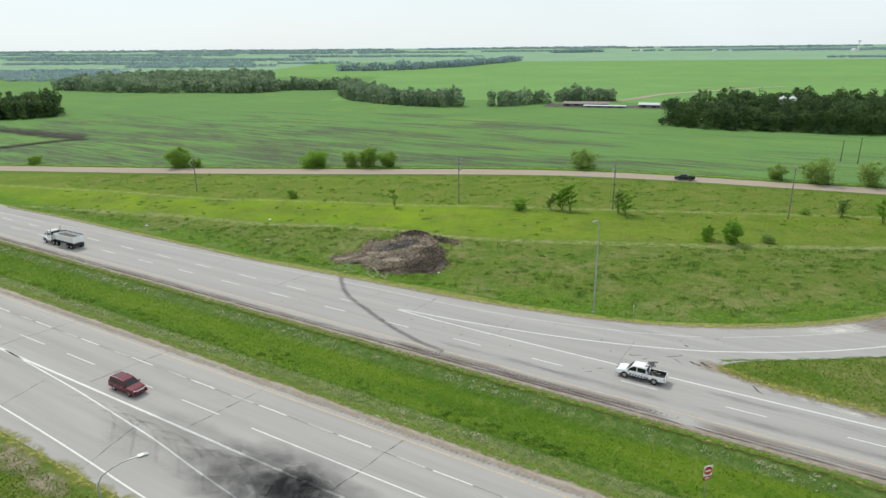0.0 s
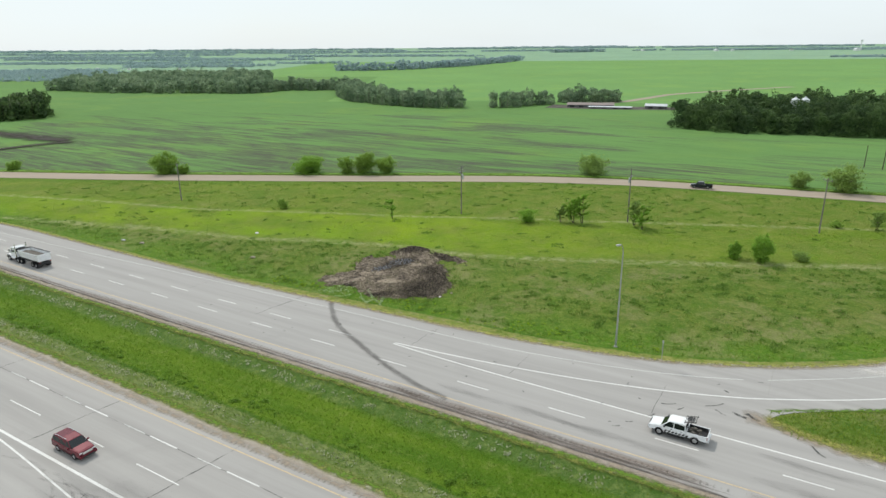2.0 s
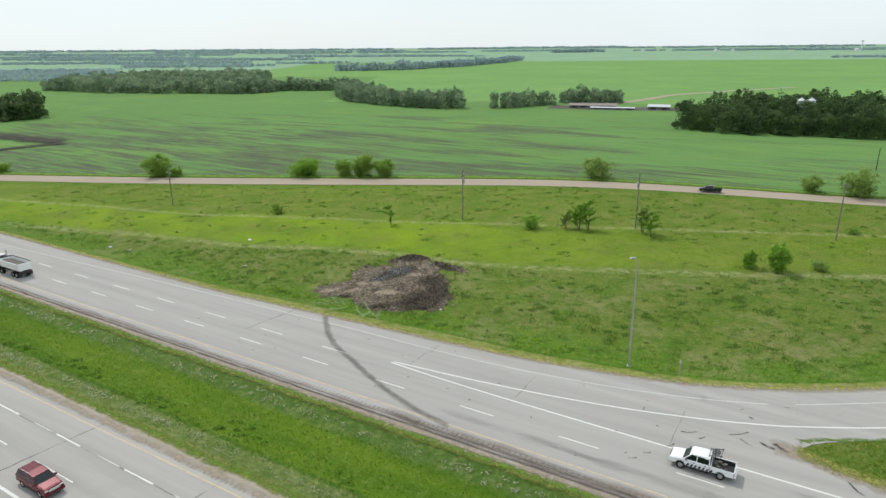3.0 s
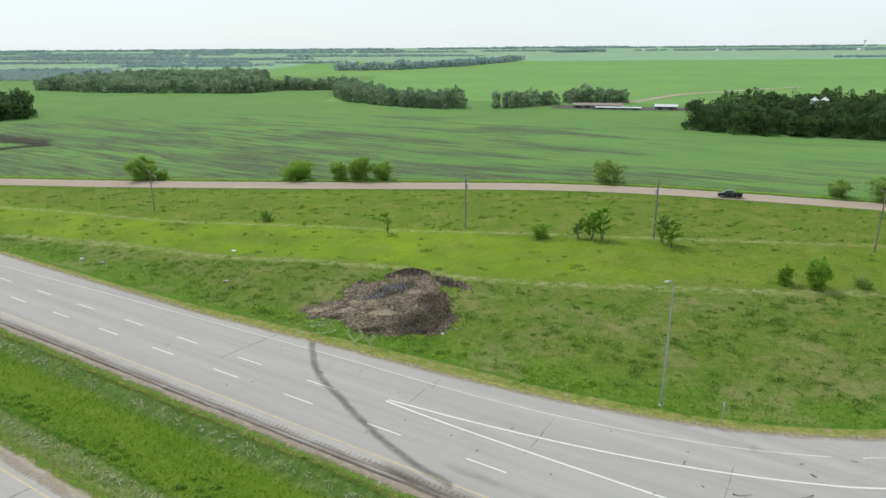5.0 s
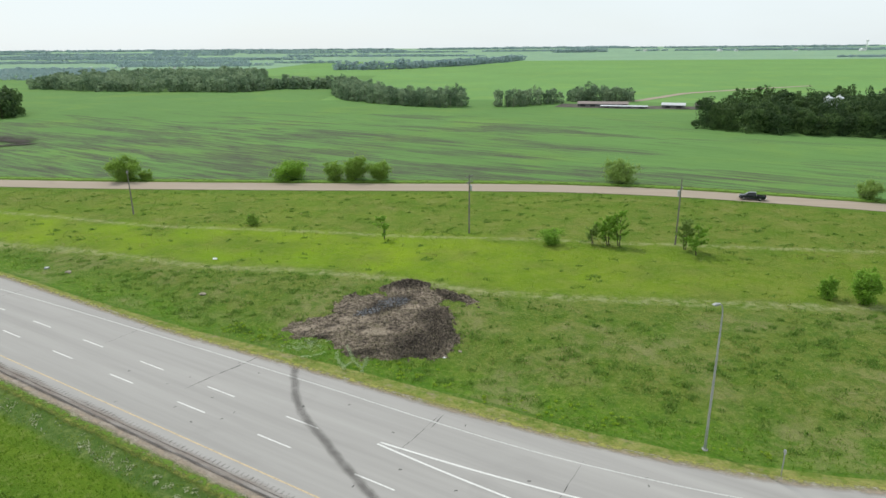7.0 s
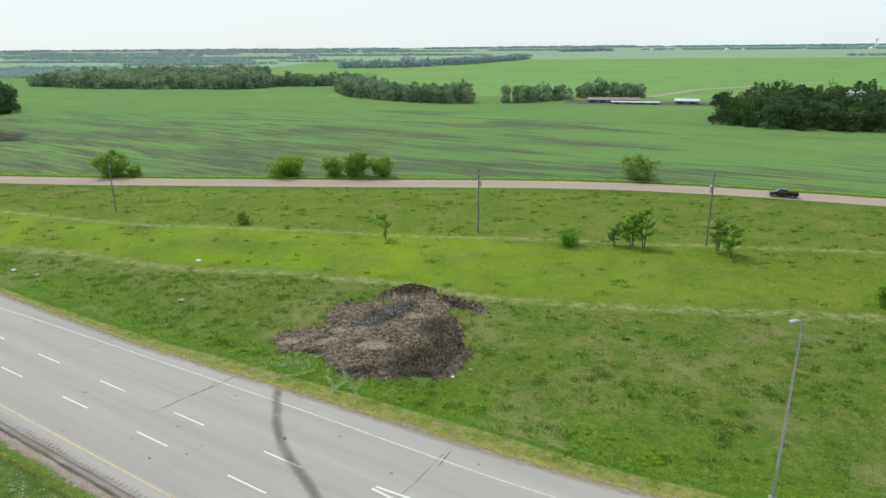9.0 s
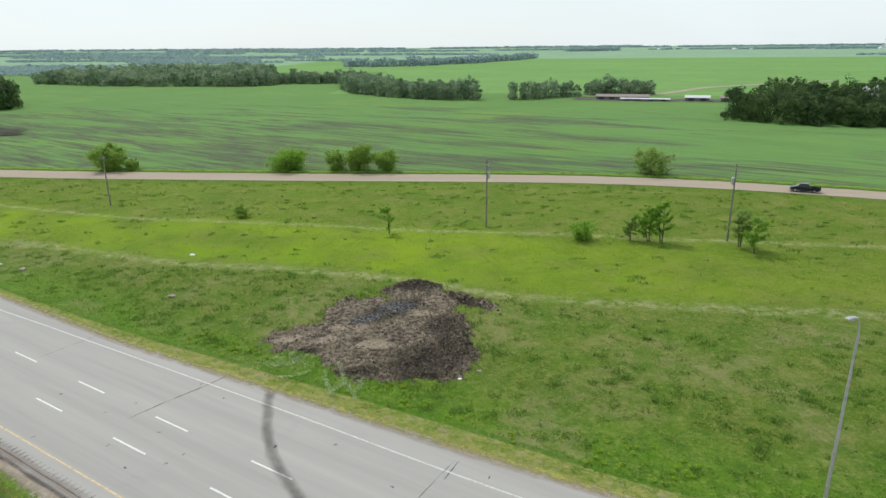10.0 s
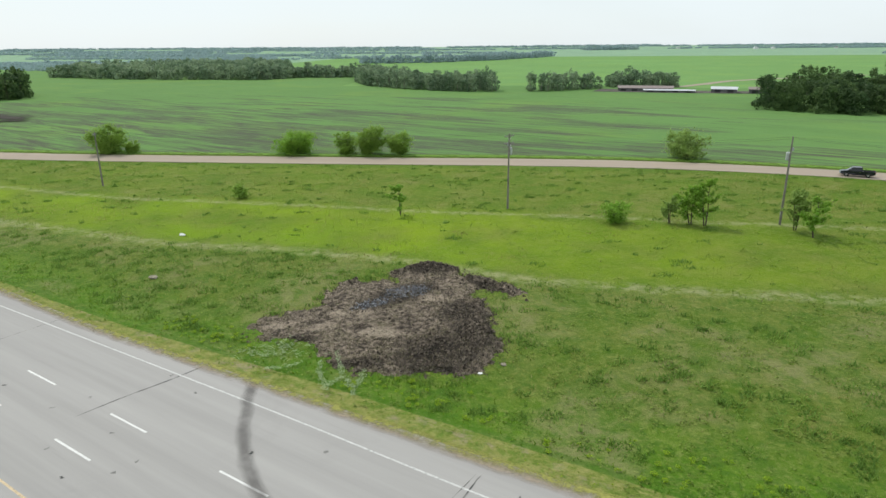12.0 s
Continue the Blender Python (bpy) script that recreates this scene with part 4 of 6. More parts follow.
def build_fringes():
    """Grass, straw and dust that creep over the edges of the paving."""
    xs = np.arange(-118, 75, 0.9)
    edge = [(x, float(verge_edge(x))) for x in xs]
    strip("dusty_edge", [(x, y - 0.55) for x, y in edge], 1.3, M_DUSTY, 0.011, road_a, 0.12)
    strip("straw_fringe", [(x, y - 0.05) for x, y in edge], 1.3, M_FRINGE, 0.014, road_a, 0.15)
    for q, dq, m in ((65.7, 0.0, M_FRINGE2), (65.5, 0.0, M_FRINGE), (51.4, 0.0, M_FRINGE), (51.6, 0.0, M_FRINGE2)):
        strip("fringe", [sq(s, q + 0.25 * noise.noise((s * 0.2, q, 3))) for s in np.arange(-190, 45, 1.0)], 1.5, m, -0.01 if m is M_FRINGE else -0.006, road_a if q > 60 else road_b, 0.15)
    strip("dusty_edge", [sq(s, 50.1) for s in np.arange(-190, 45, 1.0)], 1.3, M_DUSTY, 0.010, road_b, 0.2)
    strip("dusty_edge", [sq(s, 66.5) for s in np.arange(-200, 45, 1.0)], 1.2, M_DUSTY, -0.004, road_a, 0.2)
    strip("fringe", [sq(s, 27.4 + 0.02 * max(-60, min(0, -s - 40))) for s in np.arange(-90, -20, 1.0)], 1.8, M_FRINGE, 0.012, road_b, 0.7)
    strip("fringe", along([(36.4, 77.2), (38.7, 77.4), (46, 77.2), (59, 77.8), (75, 81.3)], 1.0), 1.0, M_FRINGE2, 0.012, ramp, 0.6)
    strip("dusty_edge", along([(33.6, 77.6), (34.8, 74.6), (40.6, 69.4), (48.5, 64.3), (60, 57.2)], 1.0), 2.6, M_DUSTY, 0.010, road_a2, 0.4)
    strip("fringe", along([(35.5, 76.7), (35.9, 75.0), (38.2, 72.5), (42, 69.7), (50, 64.5)], 1.0), 2.2, M_FRINGE, 0.013, road_a2, 0.2)
    strip("fringe", along([(35.6, 76.0), (36.4, 74.0), (41.5, 69.2), (49.5, 64.2), (60, 57.7)], 1.0), 1.4, M_FRINGE, 0.012, road_a2, 0.6)



build_fringes()
M_BANK = smear_material("roadside_bank", (0.100, 0.180, 0.030), 0.22, 0.50, 0.5, 0.95)
ob = strip("grass_bank", [(x, float(gravel_edge(x)) + 2.0) for x in np.arange(-170, 140, 2.0)], 4.6, M_BANK, 0.0, None, 0.3)
for v in ob.data.vertices:
    v.co.z = float(ground_z(v.co.x, v.co.y)) + 0.14
tagged(ob, "bright green grass bank along the far side of the gravel road", "grass", kind="structure")

# strips of tilled soil in the crop
M_TILL = smear_material("tilled_soil", (0.046, 0.042, 0.036), 0.22, 0.50, 0.12, 0.95, (0.3, 1.2, 1), 30)
for pts, w in (([(-300, 378), (-232, 342), (-205, 326), (-170, 306)], 13), ([(-166, 305), (-178, 296), (-192, 274), (-230, 262)], 6.5)):
    line = along(pts, 4)
    ob = strip("tilled_strip", line, w * 1.25, M_TILL, 0.0, None, 0.3)
    for v in ob.data.vertices:
        v.co.z = float(ground_z(v.co.x, v.co.y)) + 0.35
    tagged(ob, "strip of dark bare tilled soil in the crop", "soil strip", kind="structure")
line = along([(100, 478), (122, 482), (150, 512), (184, 556), (257, 602), (330, 640)], 8)
ob = strip("farm_track", line, 7, M_GRAVEL, 0.35, None, 0.2)
tagged(ob, "pale dirt farm track through green fields", "track", kind="structure")
ob = strip("farm_yard", [(72, 462), (110, 447), (160, 432), (185, 420)], 22, simple("yard_dirt", (0.13, 0.12, 0.105), 0.95, scale=0.2, vary=0.3), 0.30, None, 0.2)
tagged(ob, "bare grey dirt yard beside long farm sheds", "farm yard", kind="structure")


# ---- foliage ----
def leaf_cloud(blobs, n, size, flat=0.5, solid=False, loose=False):
    """Corners of n leaf clumps, four each, over the shells of round blobs (x, y, z, rx, rz)."""
    b = np.asarray(blobs, float)
    w = b[:, 3] * b[:, 3]
    pick = rng.choice(len(b), n, p=w / w.sum())
    d = rng.normal(size=(n, 3))
    d /= np.linalg.norm(d, axis=1)[:, None]
    r = rng.uniform(0.82, 1.05, n) if solid else rng.uniform(0.35, 1.0, n) ** 0.45
    if loose:
        r = np.minimum(np.abs(rng.normal(0, 0.75, n)), 1.7)
    c = b[pick, :3] + d * np.stack([b[pick, 3], b[pick, 3], b[pick, 4]], 1) * r[:, None]
    nrm = d * 0.8 + rng.normal(size=(n, 3)) * 0.6 + np.array((0, 0, flat))
    if solid:
        nrm = d * 1.6 + rng.normal(size=(n, 3)) * 0.45 + np.array((0, 0, 0.25))
    nrm /= np.linalg.norm(nrm, axis=1)[:, None]
    u = np.cross(nrm, rng.normal(size=(n, 3)))
    u /= np.linalg.norm(u, axis=1)[:, None]
    v = np.cross(nrm, u)
    s = size * rng.uniform(0.55, 1.3, n)[:, None]
    k = rng.uniform(0.5, 0.9, n)[:, None]
    corners = np.stack([c - u * s, c - v * s * k + nrm * s * 0.2, c + u * s, c + v * s * k], 1)
    return corners.reshape(-1, 3)


def limb_crown(h, w, clear, stems):
    """Stems that lean outwards, limbs off them, and small sprays of leaves along the limbs."""
    stem_lines, limbs, sprays = [], [], []
    bush = clear < 0.4
    n = stems + 3 if bush else stems
    for i in range(n):
        a = 6.28 * i / n + rng.uniform(-0.6, 0.6)
        out = w * (rng.uniform(0.20, 0.36) if bush else rng.uniform(0.08, 0.20))
        if i == 0:
            out *= 0.25
        top = h * (0.97 if i == 0 else rng.uniform(0.55, 0.92))
        line = [Vector((0.03 * w * math.cos(a), 0.03 * w * math.sin(a), 0))]
        for q in (0.35, 0.7, 1.0):
            line.append(Vector((out * q * math.cos(a) + rng.uniform(-0.05, 0.05) * w, out * q * math.sin(a) + rng.uniform(-0.05, 0.05) * w, top * q * 0.96)))
        stem_lines.append(line)
        for b in range(int(rng.integers(13, 18)) if bush else int(rng.integers(15, 21))):
            u = rng.uniform(0.04 if bush else 0.18, 1.0)
            seg = min(2, int(u * 3))
            base = line[seg].lerp(line[seg + 1], u * 3 - seg)
            ang = rng.uniform(0, 6.28)
            if bush:
                reach = w * 0.30 * math.sqrt(max(0.06, 1 - (1.5 * u - 0.55) ** 2)) * rng.uniform(0.3, 1.1)
                rise = rng.uniform(-0.1, 0.6)
            else:
                reach = w * (0.12 + 0.38 * math.sin(math.pi * u) ** 1.2) * rng.uniform(0.4, 1.05)
                rise = rng.uniform(0.1, 1.0)
            tip = base + Vector((reach * math.cos(ang), reach * math.sin(ang), reach * rise))
            tip.z = min(tip.z, h * rng.uniform(0.86, 1.03))
            limbs.append((base, tip))
            for f in ((0.6, 1.0) if bush else (0.4, 0.7, 1.0)):
                c = base.lerp(tip, f)
                r = w * (rng.uniform(0.075, 0.125) if bush else rng.uniform(0.035, 0.085))
                sprays.append((c.x, c.y, max(c.z, r * 0.6), r, r * rng.uniform(0.7, 1.2)))
    return stem_lines, limbs, sprays


def build_tree(name, x, y, h, w, clear, stems, leaves, size, leaf, label, category, group=""):
    base = (x, y, float(ground_z(x, y)) - 0.08)
    top = empty(name, Matrix.Translation(base))
    stem_lines, limbs, sprays = limb_crown(h, w * (1.25 if clear < 0.4 else 1.0), clear, stems)
    bm = bmesh.new()
    r = 0.016 * h / math.sqrt(len(stem_lines)) + 0.025
    for line in stem_lines:
        tube(bm, line, [r, r * 0.75, r * 0.45, r * 0.15], 7)
    for a, b in limbs:
        tube(bm, [a, a.lerp(b, 0.5) + Vector((0, 0, -0.03 * h)), b], [0.40 * r, 0.28 * r, 0.10 * r], 5)
    part("trunk", bm, M_BARK, top)
    crown = soup("crown", leaf_cloud(sprays, int(leaves * 4.6), size * 0.58, loose=True), 4, [leaf])
    crown.parent = top
    tagged(top, label, category, group)
    return top


G1, G2 = "bushes along the gravel road", "young trees in the grass"


def plant_bush(x, y, h, w, clear, stems, n, size, leaf):
    build_tree("bush", x, y, h, w, clear, stems, n, size, leaf,
               "dense rounded green bush beside the gravel road" if leaf is M_LEAF else "loose grey-green willow bush beside the gravel road", "bush", G1)


def plant_young(x, y, h, w, clear, stems, n, size, leaf):
    low = h < 4
    build_tree("shrub" if low else "young_tree", x, y, h, w, clear, stems, n, size, leaf,
               "low bright green shrub in the roadside grass" if low else "slender young tree with open light crown in grass", "shrub" if low else "tree", G2)


plant_bush(-93.6, 226.6, 7.4, 8.2, 0.3, 4, 3000, 0.32, M_LEAF)
plant_bush(-87.8, 226.6, 3.4, 3.8, 0.1, 3, 900, 0.28, M_LEAF)
plant_bush(-45.6, 225.2, 5.5, 9.2, 0.0, 5, 3200, 0.30, M_LEAF_BUSH)
plant_bush(-32.6, 224.2, 5.7, 5.6, 0.2, 3, 1500, 0.30, M_LEAF)
plant_bush(-26.6, 224.0, 7.2, 7.2, 0.2, 4, 2500, 0.32, M_LEAF)
plant_bush(-19.2, 223.6, 5.8, 6.2, 0.1, 4, 1900, 0.30, M_LEAF)
plant_bush(47.7, 218.0, 6.7, 8.8, 0.2, 4, 2000, 0.32, M_LEAF_DULL)
plant_bush(102.5, 195.8, 4.6, 6.4, 0.2, 3, 1300, 0.30, M_LEAF_DULL)
plant_bush(111.6, 189.4, 7.6, 10.0, 0.2, 4, 2200, 0.32, M_LEAF_DULL)
plant_bush(124.4, 184.6, 7.4, 8.4, 0.2, 4, 1500, 0.30, M_LEAF_DULL)
plant_bush(-151.0, 236.0, 3.2, 5.0, 0.0, 3, 900, 0.30, M_LEAF)
plant_young(-42.2, 176.0, 2.6, 3.2, 0.0, 3, 700, 0.20, M_LEAF)
plant_young(-13.1, 164.2, 5.0, 3.8, 0.5, 1, 900, 0.21, M_LEAF_BUSH)
plant_young(19.4, 159.9, 3.5, 4.5, 0.3, 3, 950, 0.20, M_LEAF_BUSH)
plant_young(27.2, 159.9, 4.3, 3.4, 0.9, 2, 620, 0.21, M_LEAF_DULL)
plant_young(30.0, 159.2, 6.2, 4.4, 1.2, 2, 1100, 0.23, M_LEAF_BUSH)
plant_young(31.9, 158.6, 7.1, 4.8, 1.4, 2, 1200, 0.23, M_LEAF_BUSH)
plant_young(43.5, 156.2, 6.0, 4.8, 0.8, 2, 1100, 0.22, M_LEAF_DULL)
plant_young(44.2, 152.8, 5.5, 5.2, 0.9, 1, 1200, 0.21, M_LEAF_BUSH)
plant_young(56.2, 131.8, 3.7, 2.5, 0.0, 3, 900, 0.20, M_LEAF_BUSH)
plant_young(60.4, 129.8, 6.0, 4.3, 0.1, 4, 2100, 0.21, M_LEAF_BUSH)
plant_young(68.6, 130.5, 1.9, 3.6, 0.0, 4, 500, 0.17, M_LEAF_DULL)
plant_young(96.2, 151.0, 4.3, 4.6, 0.7, 2, 900, 0.22, M_LEAF_DULL)
plant_young(102.0, 144.4, 6.2, 5.4, 0.4, 2, 1300, 0.22, M_LEAF_BUSH)
plant_young(88.4, 152.9, 1.7, 2.8, 0.0, 3, 320, 0.18, M_LEAF)


def inside(p, poly):
    x, y = p
    hit = False
    for (x0, y0), (x1, y1) in zip(poly, poly[1:] + poly[:1]):
        if (y0 > y) != (y1 > y) and x < (x1 - x0) * (y - y0) / (y1 - y0) + x0:
            hit = not hit
    return hit


def build_wood(name, poly, spacing, h, w, leaves, size, leaf, bark, label, clear=0.04, trunks=True):
    """One wood: crowns of uneven height over a plan, thinned towards the middle."""
    xs, ys = [p[0] for p in poly], [p[1] for p in poly]
    corners, slots = [], []
    for gx in np.arange(min(xs), max(xs), spacing):
        for gy in np.arange(min(ys), max(ys), spacing):
            x, y = gx + rng.uniform(-0.45, 0.45) * spacing, gy + rng.uniform(-0.45, 0.45) * spacing
            if not inside((x, y), poly):
                continue
            edge = not all(inside((x + dx * spacing * 1.6, y + dy * spacing * 1.6), poly) for dx, dy in ((1, 0), (-1, 0), (0, 1), (0, -1)))
            hh = h * (rng.uniform(0.62, 1.0) + (0.24 if rng.uniform() < 0.16 else 0.0)) * (1 + 0.30 * noise.noise((x * 0.022, y * 0.022, 4)))
            ww = w * rng.uniform(0.8, 1.25)
            g = float(ground_z(x, y))
            blobs = [(x, y, g + hh * (0.40 + 0.5 * clear), ww * 0.40, hh * 0.40)]
            for b in range(7):      # boughs over the upper crown, fewer and smaller towards the top
                t, a = rng.uniform(0.25, 0.92), rng.uniform(0, 6.28)
                out = ww * 0.42 * math.sqrt(max(0.05, 1 - t * t))
                blobs.append((x + out * math.cos(a), y + out * math.sin(a), g + hh * (0.38 + 0.55 * t), ww * rng.uniform(0.13, 0.24), hh * rng.uniform(0.06, 0.12)))
            if edge:
                for b in range(3):
                    a = rng.uniform(0, 6.28)
                    blobs.append((x + 0.35 * ww * math.cos(a), y + 0.35 * ww * math.sin(a), g + hh * rng.uniform(0.10, 0.20), ww * rng.uniform(0.16, 0.30), hh * rng.uniform(0.08, 0.16)))
            c = leaf_cloud(blobs, leaves if edge else int(leaves * 0.6), size, solid=True)
            corners.append(c)
            slots += [2 if rng.uniform() < 0.5 else 0] * (len(c) // 4)
            if edge and trunks:
                for a in (0.0, 1.57):
                    t = 0.16
                    dx, dy = t * math.cos(a), t * math.sin(a)
                    corners.append(np.array([(x - dx, y - dy, g), (x + dx, y + dy, g), (x + dx * 0.4, y + dy * 0.4, g + hh * 0.8), (x - dx * 0.4, y - dy * 0.4, g + hh * 0.8)]))
                    slots.append(1)
    ob = soup(name, np.concatenate(corners), 4, [leaf, bark, {M_LEAF_ASPEN: M_LEAF_ASPEN_DARK, M_LEAF_WOOD: M_LEAF_WOOD_DARK}.get(leaf, leaf)], slots)
    return tagged(ob, label, "wood", kind="stuff")


def belt(pts, wide):
    """The plan of a strip of trees along a line."""
    p = np.array(pts, float)
    up, down = [], []
    for i in range(len(p)):
        d = p[min(i + 1, len(p) - 1)] - p[max(i - 1, 0)]
        nrm = np.array((-d[1], d[0])) / np.hypot(*d) * wide / 2
        up.append(tuple(p[i] + nrm))
        down.append(tuple(p[i] - nrm))
    return up + down[::-1]


build_wood("wood", [(-242, 402), (-264, 391), (-330, 397), (-350, 450), (-280, 455), (-250, 430)], 6.0, 13.5, 8.5, 380, 0.75, M_LEAF_WOOD, M_BARK, "dark green wood at the edge of a crop field")
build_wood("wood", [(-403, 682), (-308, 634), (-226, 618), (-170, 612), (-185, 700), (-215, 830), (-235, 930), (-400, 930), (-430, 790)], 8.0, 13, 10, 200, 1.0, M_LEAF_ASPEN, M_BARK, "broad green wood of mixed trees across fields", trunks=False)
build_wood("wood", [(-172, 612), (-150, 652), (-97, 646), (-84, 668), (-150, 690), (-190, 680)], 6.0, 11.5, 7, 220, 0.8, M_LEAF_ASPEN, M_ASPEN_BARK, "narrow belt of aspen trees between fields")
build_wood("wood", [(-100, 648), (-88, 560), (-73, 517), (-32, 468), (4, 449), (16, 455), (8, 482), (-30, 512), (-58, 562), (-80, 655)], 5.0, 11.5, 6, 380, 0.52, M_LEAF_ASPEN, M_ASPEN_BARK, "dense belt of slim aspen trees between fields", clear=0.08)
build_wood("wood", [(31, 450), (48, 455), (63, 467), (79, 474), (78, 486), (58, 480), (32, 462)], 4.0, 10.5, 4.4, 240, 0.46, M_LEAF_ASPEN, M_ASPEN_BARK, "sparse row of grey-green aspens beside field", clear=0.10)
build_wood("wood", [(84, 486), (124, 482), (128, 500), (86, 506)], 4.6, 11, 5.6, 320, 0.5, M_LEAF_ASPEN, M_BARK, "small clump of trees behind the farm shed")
build_wood("wood", [(115, 338), (128, 322), (145, 311), (177, 299), (250, 274), (360, 238), (375, 270), (260, 308), (190, 335), (150, 352), (128, 365)], 5.5, 13.4, 7.4, 1050, 0.36, M_LEAF_WOOD, M_ASPEN_BARK, "dense dark green wood around a farmstead", clear=0.05, trunks=False)
build_wood("wood", [(158, 330), (184, 322), (206, 326), (204, 342), (166, 346)], 5.0, 15.6, 7.0, 900, 0.36, M_LEAF_WOOD, M_ASPEN_BARK, "tall dark trees before the grain bins", clear=0.05, trunks=False)
build_wood("wood", belt([(172, 412), (230, 398), (320, 372), (440, 330)], 34), 6.0, 13.0, 8, 300, 0.72, M_LEAF_WOOD, M_BARK, "shelter belt of trees behind the farmstead")
build_wood("wood", belt([(-185, 1185), (-130, 1180), (-83, 1192), (16, 1350), (120, 1600), (200, 1870)], 42), 13, 14, 14, 80, 2.0, M_LEAF_HAZED, M_BARK, "distant belt of trees between green fields", trunks=False)
build_wood("wood", belt([(470, 2950), (590, 2960), (705, 3010)], 60), 20, 16, 22, 60, 3.2, M_LEAF_HAZED, M_BARK, "distant dark wood on the plain", trunks=False)


far_rng = random.Random(5)


def far_belt(ax, ay, bx, by, wide, h):
    """A line of bluffs of trees with gaps, out towards the horizon."""
    d = math.hypot(ax, ay)
    long = math.hypot(bx - ax, by - ay)
    t = 0.0
    while t < 0.97:
        step = min(1.0 - t, far_rng.uniform(0.10, 0.45))
        pts = []
        for i in range(5):
            u = t + step * i / 4
            pts.append((ax + (bx - ax) * u, ay + (by - ay) * u + far_rng.uniform(-0.5, 0.5) * wide))
        if step * long > 25:
            build_wood("wood", belt(pts, wide * far_rng.uniform(0.6, 1.5)), max(13, d / 150), h * far_rng.uniform(0.34, 0.52), max(12, d / 150), 34, max(1.6, d / 1100), M_LEAF_HAZED, M_BARK, "far belt of trees on the hazy plain", trunks=False)
        t += step + far_rng.uniform(-0.02, 0.05)


far_belt(-640, 930, -470, 915, 60, 14)
far_belt(-900, 1050, -520, 1060, 120, 15)
far_belt(-700, 1500, -390, 1480, 90, 17)
far_belt(-1200, 1900, -520, 1800, 80, 18)
far_belt(-1500, 2300, -420, 2150, 70, 18)
far_belt(-600, 2600, 120, 2500, 80, 18)
far_belt(-420, 1720, -230, 1700, 60, 15)
far_belt(-900, 3100, 700, 3300, 90, 18)
far_belt(-2300, 3000, -900, 2900, 110, 20)
far_belt(-2600, 3800, 1100, 4050, 140, 20)
far_belt(900, 3100, 1800, 2900, 90, 19)
far_belt(1250, 3000, 2300, 2550, 160, 21)
far_belt(700, 3900, 2800, 3300, 120, 20)
far_belt(-3200, 3300, -1700, 3700, 120, 20)
far_belt(1100, 1900, 1500, 1750, 60, 14)
far_belt(-1000, 1250, -620, 1200, 90, 15)
far_belt(-2000, 2600, -900, 2480, 70, 18)
far_belt(-1400, 3300, -200, 3500, 90, 18)


# ---- grass and weeds ----
def blades(pts, h, w):
    """One bent triangle of grass at each point."""
    n = len(pts)
    x, y = pts[:, 0], pts[:, 1]
    base = np.stack([x, y, ground_z(x, y) - 0.02], 1)
    a = rng.uniform(0, 2 * math.pi, n)
    u = np.stack([np.cos(a), np.sin(a), np.zeros(n)], 1)
    hh = h * rng.uniform(0.5, 1.3, n)
    tip = base + np.stack([rng.normal(0, 0.45, n) * hh, rng.normal(0, 0.45, n) * hh, hh], 1)
    ww = (w * rng.uniform(0.6, 1.4, n))[:, None]
    return np.stack([base - u * ww, base + u * ww, tip], 1).reshape(-1, 3)


def verge_points(n, x0, x1, keep):
    """Random points of the wide verge whose way in from the paving passes keep(x, y, d)."""
    x = rng.uniform(x0, x1, n * 3)
    y = rng.uniform(80, 232, n * 3)
    d = (y - verge_edge(x)) * 0.87
    ok = (d > 0.2) & (y < gravel_edge(x) - 10.3)
    ok &= burn_depth(x, y) < -0.1
    ok &= keep(x, y, d)
    return np.stack([x[ok], y[ok]], 1)[:n]


def wave(x, y, f, seed):
    """A cheap smooth random field of about -1 to 1."""
    k = np.random.default_rng(seed).uniform(-1, 1, (6, 3))
    v = sum(np.sin((k[i, 0] * x + k[i, 1] * y) * f * (0.6 + 0.4 * i) + 6.28 * k[i, 2]) for i in range(6))
    return v / 2.6


def near_line(x, y, line, width):
    lx, ly = zip(*line)
    return np.abs(y - np.interp(x, lx, ly) - 0.6 * wave(x, y, 0.5, 2)) < width




